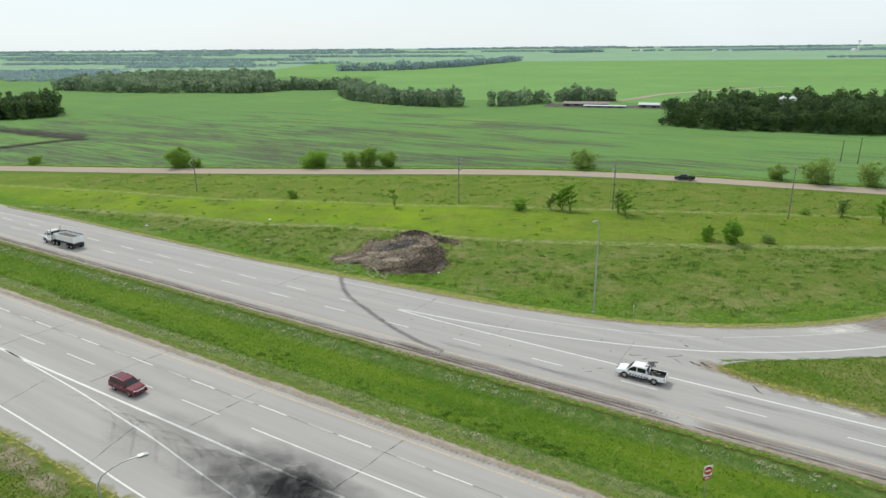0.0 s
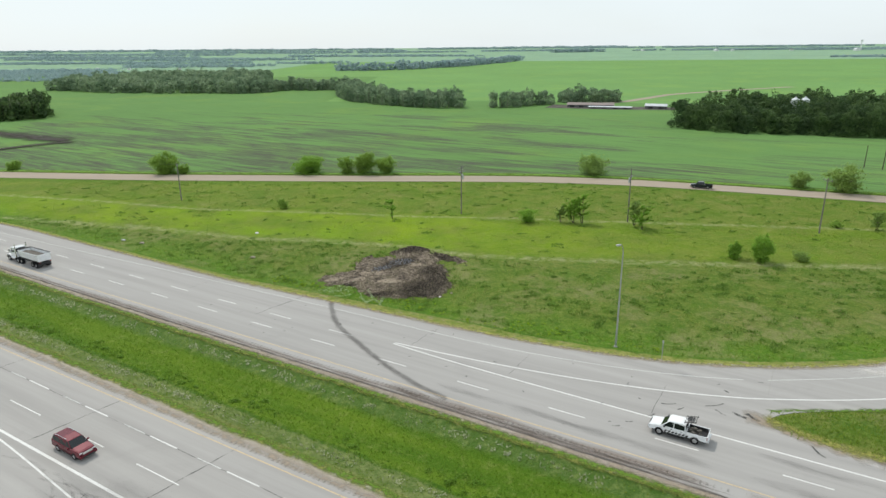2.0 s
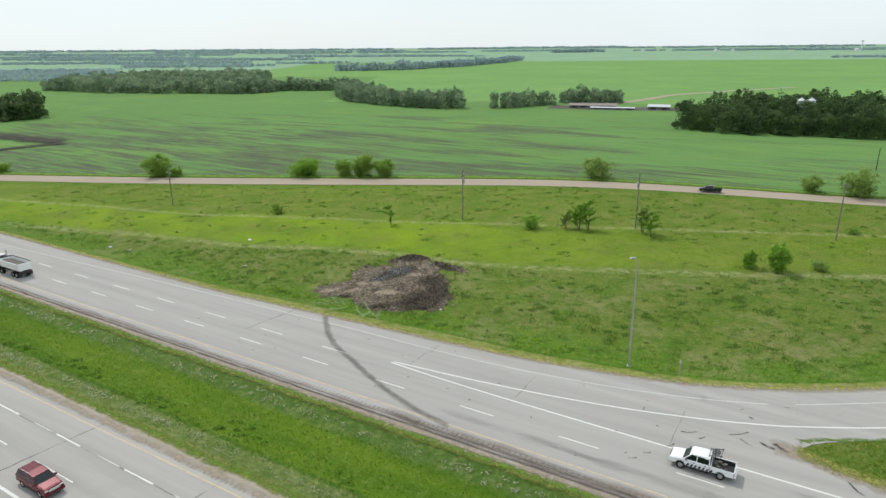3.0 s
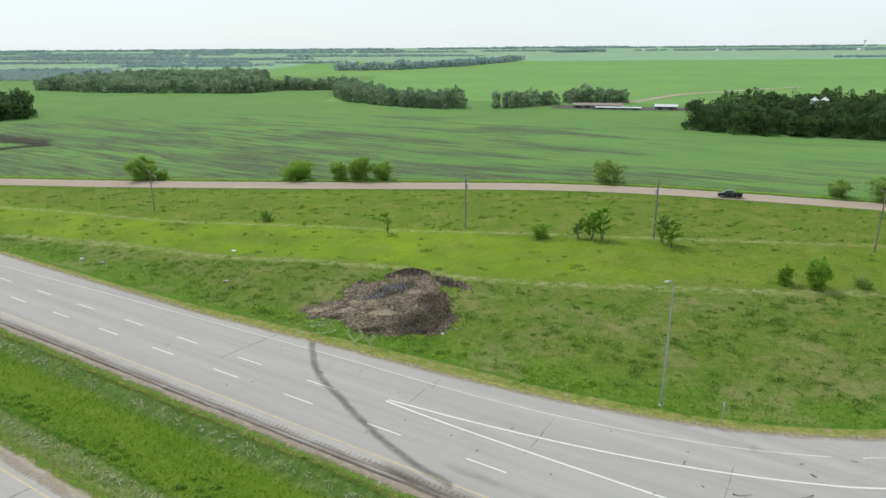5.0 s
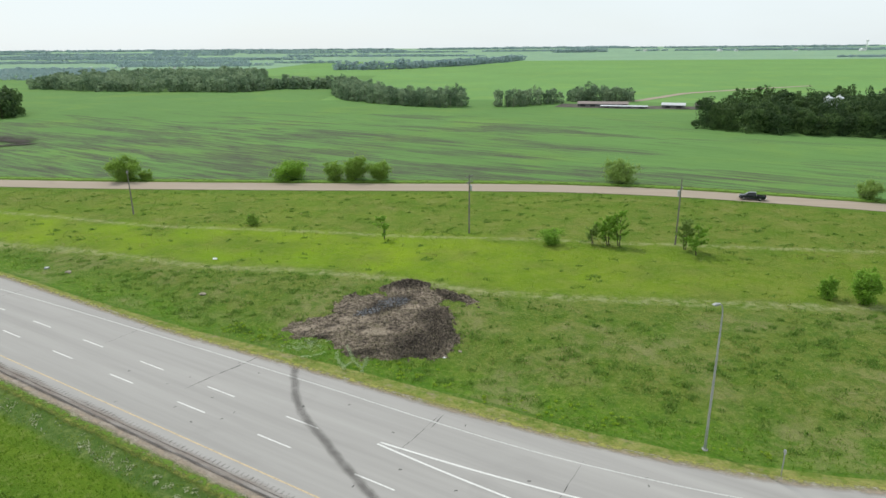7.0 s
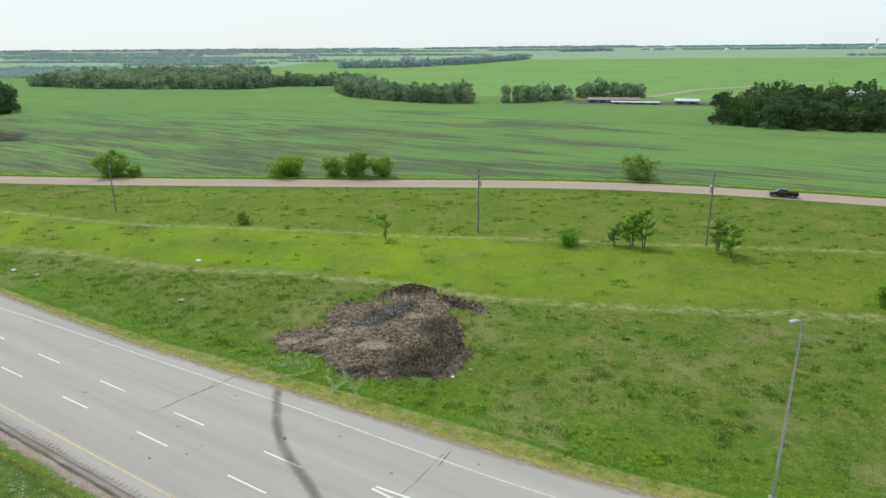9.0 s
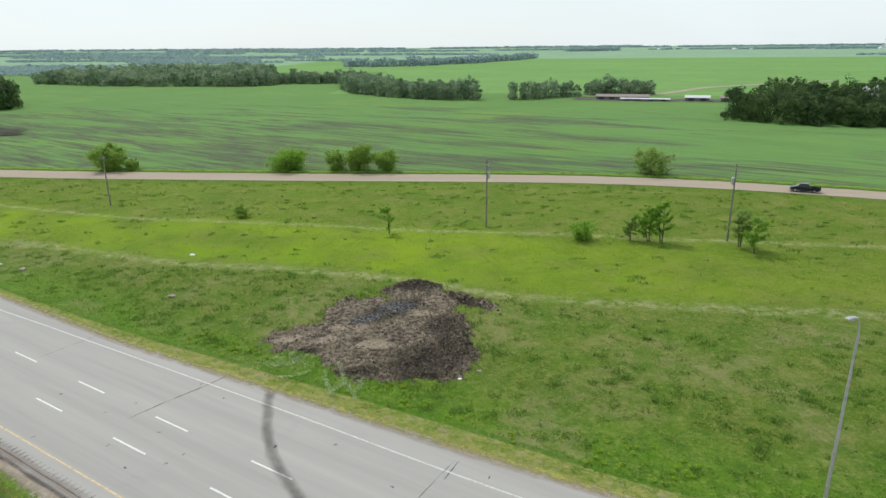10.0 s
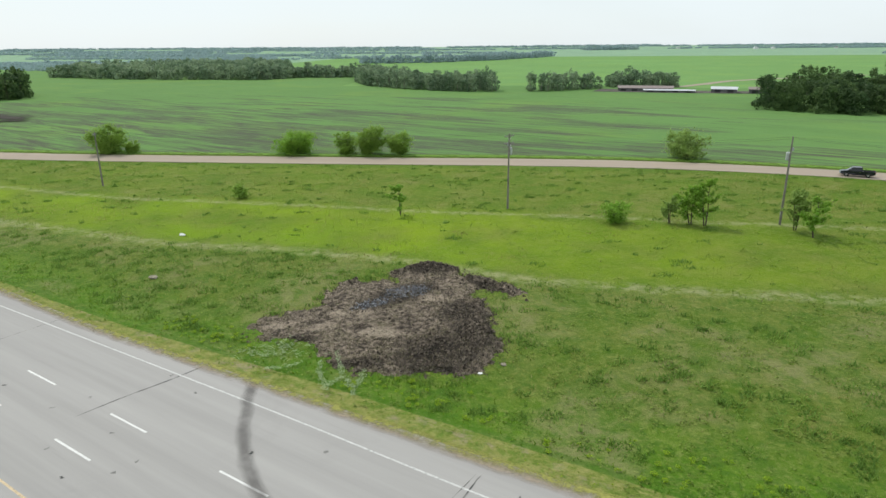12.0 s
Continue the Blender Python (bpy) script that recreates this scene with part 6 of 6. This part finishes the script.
def build_pickup(m, paint, label, rack, stripes, cargo):
    top = empty("pickup_truck", m)
    W = 0.99
    lower = [(2.95, 0.55), (2.98, 0.92), (2.82, 1.03), (1.75, 1.16), (-0.78, 1.18), (-0.78, 0.55)]
    part("body", prism(lower, -W, W, 0.05, {1: 0.06, 2: 0.10, 3: 0.03}), paint, top)
    part("hood", prism([(2.78, 1.0), (2.66, 1.09), (1.70, 1.22), (1.70, 1.06)], -0.82, 0.82, 0.04), paint, top)
    part("cabin", prism([(1.75, 1.14), (0.95, 1.86), (-0.3, 1.92), (-0.74, 1.84), (-0.80, 1.14)], -0.93, 0.93, 0.05, {1: 0.16, 2: 0.16, 3: 0.15}), paint, top)
    cab_glass(top, 1.72, 0.95, -0.74, -0.80, 1.18, 1.86, 0.93, 0.77, (1.6, 0.42, -0.72))
    bed = part("cargo_bed", boxes((-2.95, -0.82, -W, -W + 0.09, 0.6, 1.20), (-2.95, -0.82, W - 0.09, W, 0.6, 1.20), (-2.95, -0.82, -W + 0.09, W - 0.09, 0.6, 0.72), (-0.92, -0.82, -W + 0.09, W - 0.09, 0.72, 1.2), bevel=0.018), paint, top)
    part("bed_liner", boxes((-2.86, -0.93, -W + 0.10, W - 0.10, 0.725, 0.75), (-2.86, -0.93, W - 0.12, W - 0.095, 0.75, 1.16), (-2.86, -0.93, -W + 0.095, -W + 0.12, 0.75, 1.16)), M_TRIM, bed)
    gate = part("tailgate", boxes((-3.02, -2.955, -0.88, 0.88, 0.66, 1.19), bevel=0.02), paint, top)
    part("handle", boxes((-3.04, -3.02, -0.14, 0.14, 1.0, 1.08)), M_TRIM, gate)
    part("front_bumper", boxes((2.86, 3.08, -0.96, 0.96, 0.46, 0.70), bevel=0.04), M_CHROME, top)
    part("rear_bumper", boxes((-3.16, -2.98, -0.94, 0.94, 0.50, 0.66), bevel=0.03), M_CHROME, top)
    part("grille", boxes((2.95, 3.02, -0.55, 0.55, 0.72, 0.98), bevel=0.015), M_TRIM, top)
    for s in (-1, 1):
        part("headlight", boxes((2.90, 3.0, s * 0.76 - 0.17, s * 0.76 + 0.17, 0.78, 0.98), bevel=0.02), M_LAMP_CLEAR, top)
        part("tail_light", boxes((-3.0, -2.93, s * 0.94 - 0.05, s * 0.94 + 0.05, 0.82, 1.15), bevel=0.012), M_LAMP_RED, top)
        part("mirror", boxes((1.28, 1.42, s * 1.12 - 0.13, s * 1.12 + 0.09, 1.18, 1.42), bevel=0.03), M_TRIM, top)
        part("running_board", boxes((-0.75, 1.05, s * 0.98 - 0.08, s * 0.98 + 0.08, 0.36, 0.44), bevel=0.02), M_TRIM, top)
        for x in (1.88, -1.78):
            arch = bmesh.new()
            n = 10
            ring = [[arch.verts.new((x + r * math.cos(a), s * (W + 0.006), 0.42 + r * math.sin(a))) for r in (0.40, 0.49)] for a in (math.pi * k / n for k in range(n + 1))]
            for a, b in zip(ring, ring[1:]):
                arch.faces.new((a[0], b[0], b[1], a[1]))
            part("wheel_arch", arch, M_TRIM, top)
            build_wheel(top, x, s * 0.86, 0.41, 0.28)
        for d in ((0.62, 0.0), (-0.38, 0.0)):
            part("door_handle", boxes((d[0] - 0.1, d[0] + 0.1, s * 1.0 - 0.02, s * 1.0 + 0.02, 1.02, 1.07), bevel=0.008), M_TRIM if paint is M_WHITE_PAINT else M_CHROME, top)
    if stripes:
        for s in (-1, 1):
            for k in range(7):
                x = -1.0 + 0.36 * k
                quad = [(x, s * (W + 0.004), 0.60), (x + 0.20, s * (W + 0.004), 0.60), (x + 0.05, s * (W + 0.004), 0.86), (x - 0.15, s * (W + 0.004), 0.86)]
                part("stripe", panel(quad if s < 0 else quad[::-1], 0.006), M_TRIM, top, "black slanted stripe along the door sills")
    if rack:
        bm = bmesh.new()
        for s in (-1, 1):
            tube(bm, [(-1.0, s * 0.85, 1.2), (-1.0, s * 0.85, 2.25)], 0.035, 6)
            tube(bm, [(-0.55, s * 0.62, 2.12), (-1.75, s * 0.62, 2.42)], 0.045, 6)
        for x, z in ((-1.0, 2.24), (-0.6, 2.14), (-1.3, 2.31), (-1.65, 2.4)):
            tube(bm, [(x, -0.85, z), (x, 0.85, z)], 0.035, 6)
        part("ladder_rack", bm, M_TRIM, top, "black steel rack raised over the bed")
        for y in (-0.3, 0.0, 0.3):
            part("rack_panel", boxes((-1.5, -0.75, y - 0.09, y + 0.09, 2.30, 2.34)), M_TARP, top)
    part("underbody", boxes((-2.8, 2.7, -0.7, 0.7, 0.35, 0.56)), M_TRIM, top)
    part("aerial", rod([(1.15, -0.8, 1.15), (1.05, -0.82, 1.75)], 0.008, 5), M_TRIM, top)
    if cargo:
        for k in range(9):
            x, y = rng.uniform(-2.7, -1.1), rng.uniform(-0.7, 0.7)
            part("cargo_box", boxes((x - 0.15, x + 0.18, y - 0.12, y + 0.14, 0.755, rng.uniform(0.9, 1.15)), bevel=0.02), M_LOAD, top)
    return tagged(top, label, "pickup truck", "vehicles on the roads")


HEAD_W = 148.9
build_pickup(pose(*sq(-16.4, 75.1, 0.0), 0, 0, HEAD_W), M_WHITE_PAINT, "white crew-cab pickup truck with rack on the asphalt", True, True, True)
build_pickup(pose(74.5, 196.6, 0.07, 0, 0, 155.0), M_BLACK_PAINT, "black crew-cab pickup truck on the gravel road", False, False, False)


def build_suv(m):
    top = empty("suv", m)
    W = 0.97
    lower = [(2.45, 0.45), (2.52, 0.82), (2.36, 1.02), (1.15, 1.12), (-2.40, 1.14), (-2.50, 0.9), (-2.48, 0.45)]
    part("body", prism(lower, -W, W, 0.06, {1: 0.12, 2: 0.12, 3: 0.03, 5: 0.05}), M_RED_PAINT, top)
    part("hood", prism([(2.30, 1.0), (2.2, 1.06), (1.10, 1.17), (1.10, 1.05)], -0.80, 0.80, 0.04), M_RED_PAINT, top)
    part("cabin", prism([(1.20, 1.10), (0.42, 1.72), (-0.6, 1.80), (-2.15, 1.72), (-2.45, 1.10)], -0.92, 0.92, 0.05, {1: 0.17, 2: 0.17, 3: 0.17}), M_RED_PAINT, top)
    cab_glass(top, 1.20, 0.42, -2.15, -2.45, 1.12, 1.74, 0.92, 0.75, (1.1, 0.1, -0.95, -2.3))
    part("front_bumper", boxes((2.40, 2.62, -0.92, 0.92, 0.36, 0.66), bevel=0.05), M_RED_PAINT, top)
    part("lower_grille", boxes((2.56, 2.64, -0.6, 0.6, 0.38, 0.52), bevel=0.015), M_TRIM, top)
    part("grille", boxes((2.47, 2.545, -0.52, 0.52, 0.70, 0.92), bevel=0.015), M_CHROME, top)
    part("rear_bumper", boxes((-2.62, -2.42, -0.90, 0.90, 0.40, 0.66), bevel=0.04), M_TRIM, top)
    for s in (-1, 1):
        part("headlight", boxes((2.33, 2.50, s * 0.70 - 0.15, s * 0.70 + 0.15, 0.76, 0.94), bevel=0.03), M_LAMP_CLEAR, top)
        part("tail_light", boxes((-2.52, -2.44, s * 0.84 - 0.08, s * 0.84 + 0.08, 0.80, 1.12), bevel=0.02), M_LAMP_RED, top)
        part("mirror", boxes((0.82, 0.98, s * 1.08 - 0.13, s * 1.08 + 0.09, 1.10, 1.28), bevel=0.03), M_RED_PAINT, top)
        part("roof_rail", rod([(0.2, s * 0.70, 1.82), (-0.7, s * 0.70, 1.87), (-1.9, s * 0.70, 1.80)], 0.025, 6), M_CHROME, top)
        part("sill", boxes((-1.2, 1.2, s * 0.96 - 0.05, s * 0.96 + 0.05, 0.34, 0.46), bevel=0.02), M_TRIM, top)
        for x in (1.55, -1.45):
            build_wheel(top, x, s * 0.85, 0.38, 0.25)
        for x in (0.2, -0.85):
            part("door_handle", boxes((x - 0.1, x + 0.1, s * 0.98 - 0.02, s * 0.98 + 0.02, 0.96, 1.0), bevel=0.008), M_CHROME, top)
    part("underbody", boxes((-2.3, 2.2, -0.7, 0.7, 0.3, 0.47)), M_TRIM, top)
    return tagged(top, "dark red sport utility vehicle on the concrete carriageway", "car", "vehicles on the roads")


build_suv(pose(*sq(-70.2, 40.3, 0.0), 0, 0, -31.1))


def build_dump_truck(m):
    top = empty("dump_truck", m)
    hood = part("hood", prism([(6.0, 0.85), (6.02, 1.45), (5.7, 1.75), (4.25, 1.95), (4.25, 0.85)], -0.72, 0.72, 0.06, {1: 0.05, 2: 0.12, 3: 0.02}), M_WHITE_PAINT, top)
    part("grille", boxes((6.0, 6.06, -0.45, 0.45, 0.95, 1.5), bevel=0.02), M_CHROME, hood)
    cab = part("cab", prism([(4.3, 0.95), (4.3, 1.95), (3.95, 2.85), (2.62, 2.95), (2.55, 2.85), (2.55, 0.95)], -1.12, 1.12, 0.06, {2: 0.10, 3: 0.10}), M_WHITE_PAINT, top)
    part("sun_visor", prism([(4.22, 2.66), (4.02, 2.88), (3.9, 2.88), (3.95, 2.80)], -1.02, 1.02), M_WHITE_PAINT, cab)
    cab_glass(top, 4.3, 3.95, 2.55, 2.55, 1.98, 2.82, 1.12, 1.03, (4.05, 2.75))
    part("front_bumper", boxes((5.98, 6.2, -1.15, 1.15, 0.48, 0.82), bevel=0.04), M_CHROME, top)
    for s in (-1, 1):
        part("fender", prism([(5.75, 0.75), (5.65, 1.12), (5.2, 1.25), (4.6, 1.18), (4.3, 0.85), (4.3, 1.0), (4.6, 1.30), (5.2, 1.38), (5.8, 1.2), (5.92, 0.75)], s * 0.95 - 0.24, s * 0.95 + 0.24, 0.02), M_WHITE_PAINT, top)
        part("headlight", boxes((5.82, 5.95, s * 0.9 - 0.15, s * 0.9 + 0.15, 0.92, 1.12), bevel=0.02), M_LAMP_CLEAR, top)
        part("exhaust_stack", rod([(2.38, s * 1.05, 1.1), (2.38, s * 1.05, 3.3), (2.30, s * 1.05, 3.75)], [0.10, 0.09, 0.08], 10), M_CHROME, top)
        part("fuel_tank", rod([(4.1, s * 0.95, 0.75), (2.6, s * 0.95, 0.75)], [0.32, 0.32], 14), M_CHROME, top)
        part("mirror", boxes((4.05, 4.2, s * 1.38 - 0.14, s * 1.38 + 0.10, 1.9, 2.5), bevel=0.03), M_CHROME, top)
        build_wheel(top, 5.1, s * 1.0, 0.52, 0.32, M_CHROME, 8)
        for x in (1.75, 0.45, -3.55, -4.85):
            build_wheel(top, x, s * 0.98, 0.52, 0.55, M_RIM, 8)
        part("mud_flap", boxes((-5.62, -5.58, s * 0.98 - 0.3, s * 0.98 + 0.3, 0.25, 0.95)), M_TRIM, top)
        part("marker_lamp", boxes((-5.98, -5.93, s * 1.0 - 0.12, s * 1.0 + 0.12, 1.1, 1.25), bevel=0.01), M_LAMP_RED, top)
    part("chassis", boxes((-5.7, 5.7, -0.5, -0.36, 0.72, 1.0), (-5.7, 5.7, 0.36, 0.5, 0.72, 1.0), (-5.7, -5.55, -0.5, 0.5, 0.72, 1.0)), M_TRIM, top)
    bm = bmesh.new()
    z0, z1, x0, x1 = 1.38, 2.72, -5.9, 0.95
    lo = [(x0 + 0.1, -1.05, z0), (x1 - 0.25, -1.05, z0), (x1 - 0.25, 1.05, z0), (x0 + 0.1, 1.05, z0)]
    hi = [(x0, -1.27, z1), (x1, -1.27, z1), (x1, 1.27, z1), (x0, 1.27, z1)]
    t = 0.07
    hin = [(x0 + t, -1.27 + t, z1), (x1 - t, -1.27 + t, z1), (x1 - t, 1.27 - t, z1), (x0 + t, 1.27 - t, z1)]
    lin = [(x0 + 0.15, -1.0, z0 + 0.1), (x1 - 0.3, -1.0, z0 + 0.1), (x1 - 0.3, 1.0, z0 + 0.1), (x0 + 0.15, 1.0, z0 + 0.1)]
    L, H, HI, LI = ([bm.verts.new(v) for v in k] for k in (lo, hi, hin, lin))
    for i in range(4):
        j = (i + 1) % 4
        bm.faces.new((L[i], L[j], H[j], H[i]))
        bm.faces.new((H[i], H[j], HI[j], HI[i]))
        bm.faces.new((HI[i], HI[j], LI[j], LI[i]))
    bm.faces.new(L[::-1])
    bm.faces.new(LI)
    bmesh.ops.recalc_face_normals(bm, faces=bm.faces)
    dump = part("dump_box", bm, M_WHITE_PAINT, top, "white steel dump box with open top")
    for s in (-1, 1):
        part("top_rail", boxes((x0 - 0.02, x1 + 0.02, s * 1.28 - 0.06, s * 1.28 + 0.06, z1 - 0.06, z1 + 0.05), bevel=0.015), M_WHITE_PAINT, dump)
        for k in range(7):
            x = -5.5 + 1.0 * k
            part("rib", panel([(x - 0.06, s * 1.075, z0 + 0.05), (x + 0.06, s * 1.075, z0 + 0.05), (x + 0.06, s * 1.29, z1 - 0.08), (x - 0.06, s * 1.29, z1 - 0.08)][::s], 0.04), M_WHITE_PAINT, dump)
    load = bmesh.new()
    nx, ny = 16, 6
    grid = [[load.verts.new((x0 + 0.12 + (x1 - x0 - 0.3) * i / nx, -1.12 + 2.24 * j / ny, 2.2 + 0.28 * math.sin(math.pi * j / ny) + 0.12 * noise.noise((i * 0.6, j * 0.9, 0)))) for j in range(ny + 1)] for i in range(nx + 1)]
    for i in range(nx):
        for j in range(ny):
            load.faces.new((grid[i][j], grid[i + 1][j], grid[i + 1][j + 1], grid[i][j + 1]))
    part("load", load, M_LOAD, dump, "grey-brown gravel load")
    part("tarp_roll", rod([(x0, -1.22, z1 + 0.10), (x1, -1.22, z1 + 0.10)], [0.08, 0.08], 10), M_TARP, dump)
    part("tarp_housing", boxes((x1 - 0.05, x1 + 0.25, -1.2, 1.2, z1 - 0.1, z1 + 0.15), bevel=0.03), M_TARP, dump)
    part("tailgate", boxes((x0 - 0.09, x0 - 0.02, -1.2, 1.2, z0 + 0.02, z1 - 0.05), bevel=0.02), M_WHITE_PAINT, dump)
    part("rear_skirt", boxes((x0 + 0.05, x0 + 0.2, -1.1, 1.1, 0.7, 1.12)), M_TRIM, top)
    return tagged(top, "white dump truck with loaded open box on highway", "dump truck", "vehicles on the roads")


build_dump_truck(pose(*sq(-139.5, 71.6, 0.0), 0, 0, HEAD_W))


# ---- farm and far buildings ----
def build_shed(x, y, long, wide, wall, ridge, turn, roof, label, name="farm_shed"):
    top = empty(name, pose(x, y, float(ground_z(x, y)), 0, 0, turn))
    bm = boxes((-long / 2, long / 2, -wide / 2, wide / 2, 0, wall))
    part("wall", bm, M_SHED, top)
    r = prism([(-wide / 2 - 0.4, wall - 0.1), (0, ridge), (wide / 2 + 0.4, wall - 0.1), (wide / 2 + 0.4, wall + 0.05), (0, ridge + 0.18), (-wide / 2 - 0.4, wall + 0.05)], -long / 2 - 0.4, long / 2 + 0.4)
    r.transform(Matrix.Rotation(radians(90), 4, "Z"))
    part("roof", r, roof, top)
    n = max(2, int(long / 6))
    for k in range(n):
        xx = -long / 2 + (k + 0.5) * long / n
        part("door_bay", boxes((xx - 1.5, xx + 1.5, -wide / 2 - 0.06, -wide / 2 - 0.01, 0, wall * 0.8)), M_TRIM, top)
    return tagged(top, label, "shed", "farm buildings")


build_shed(98, 452, 30, 8, 1.8, 2.9, -14, M_RUSTROOF, "long low farm shed with brown sheet roof")
build_shed(108, 440, 27, 3.0, 1.1, 1.5, -18, M_ROOF, "long low white-roofed feeding shed beside yard")
build_shed(137, 437, 13, 6, 1.9, 3.0, -22, M_ROOF, "small farm shed with bright sheet metal roof")
build_shed(156, 427, 18, 7, 2.2, 3.2, -22, M_RUSTROOF, "open-fronted farm shed with brown roof")


def build_bin(x, y, r, h):
    top = empty("grain_bin", pose(x, y, float(ground_z(x, y))))
    bm = bmesh.new()
    for k in range(8):
        tube(bm, [(0, 0, h * k / 8), (0, 0, h * (k + 0.5) / 8), (0, 0, h * (k + 1) / 8)], [r, r * 1.015, r], 24)
    part("wall", bm, M_BIN, top)
    part("roof", rod([(0, 0, h), (0, 0, h + r * 0.55), (0, 0, h + r * 0.6)], [r * 1.04, 0.3, 0.25], 24), M_BIN, top)
    part("hatch", rod([(0, 0, h + r * 0.6), (0, 0, h + r * 0.6 + 0.4)], [0.4, 0.35], 12), M_STEEL, top)
    return tagged(top, "bright galvanised grain bin with conical roof among trees", "grain bin", "grain bins")


build_bin(195.5, 379, 2.2, 9.8)
build_bin(201, 379, 2.2, 9.8)


def build_far_house(x, y, w, h, roof):
    top = empty("far_building", pose(x, y, float(ground_z(x, y)), 0, 0, rng.uniform(-30, 30)))
    part("wall", boxes((-w / 2, w / 2, -w / 3, w / 3, 0, h)), M_SIGN_WHITE, top)
    r = prism([(-w / 2 - 0.5, h), (0, h + w * 0.22), (w / 2 + 0.5, h)], -w / 3 - 0.5, w / 3 + 0.5)
    part("roof", r, roof, top)
    return tagged(top, "small pale building on the distant plain", "building", "distant buildings")


for x, y, w, h, roof in ((1150, 2850, 26, 8, M_ROOF), (1210, 2830, 18, 9, M_ROOF), (1420, 2760, 22, 8, M_RUSTROOF), (1600, 2620, 26, 10, M_ROOF), (1720, 2560, 20, 7, M_ROOF), (1850, 2540, 24, 9, M_RUSTROOF), (900, 3050, 22, 8, M_ROOF), (-620, 1330, 9, 4, M_ROOF), (-520, 1330, 8, 4, M_RUSTROOF), (-690, 1345, 9, 4, M_ROOF)):
    build_far_house(x, y, w * 0.7, h * 0.6, roof)
tower = empty("water_tower", pose(1640, 2660, float(ground_z(1640, 2660))))
part("column", rod([(0, 0, 0), (0, 0, 34)], [2.0, 1.6], 12), M_SIGN_WHITE, tower)
part("tank", rod([(0, 0, 32), (0, 0, 35), (0, 0, 39), (0, 0, 41)], [2, 5, 5, 2], 16), M_SIGN_WHITE, tower)
tagged(tower, "pale water tower over the distant town", "water tower")
road_far = along([(1250, 2100), (1330, 2060), (1500, 1950), (1700, 1800)], 30)
ob = strip("far_road", road_far, 26, M_GRAVEL, 0.0)
for v in ob.data.vertices:
    v.co.z = float(ground_z(v.co.x, v.co.y)) + 1.2
tagged(ob, "pale distant road crossing the plain", "road", kind="structure")


# ---- small scraps on the verge ----
def build_scrap(x, y, s, mat, label):
    g = float(ground_z(x, y))
    bm = bmesh.new()
    bmesh.ops.create_icosphere(bm, subdivisions=1, radius=s)
    for v in bm.verts:
        v.co = Vector((v.co.x * rng.uniform(0.8, 1.3), v.co.y * rng.uniform(0.7, 1.1), v.co.z * 0.45)) * rng.uniform(0.8, 1.2)
    ob = part("scrap", bm, mat)
    ob.location = (x, y, g + s * 0.25)
    tagged(ob, label, "litter", "litter in the grass")


M_DRYSTONE = simple("dry_rubble", (0.36, 0.32, 0.25), 0.95, vary=0.25)
build_scrap(-72.3, 150.7, 0.5, M_GREYBOX, "pale grey scrap lying in the grass")
build_scrap(-67.1, 148.3, 0.6, M_DRYSTONE, "tan heap of rubble lying in the grass")
build_scrap(-42.9, 153.1, 0.42, M_SIGN_WHITE, "white plastic scrap lying in the grass")
build_scrap(-39.2, 136.6, 0.55, M_DRYSTONE, "tan heap of rubble lying in the grass")
build_scrap(-1.2, 114.8, 0.2, M_SIGN_WHITE, "white scrap lying beside the burnt patch")
build_scrap(0.8, 116.0, 0.26, M_DRYSTONE, "pale stone lying beside the burnt patch")


def build_field_post(x, y, h):
    top = empty("field_post", pose(x, y, float(ground_z(x, y)) - 0.05))
    part("shaft", rod([(0, 0, 0), (0.05, 0, h)], [0.16, 0.10], 8), M_BARK, top)
    part("cap", rod([(0.05, 0, h), (0.05, 0, h + 0.35)], [0.2, 0.12], 8), M_BARK, top)
    return tagged(top, "dark weathered wooden post standing in the crop", "post", "posts in the crop")


build_field_post(143.6, 222, 8.5)
build_field_post(140.0, 226, 7.0)
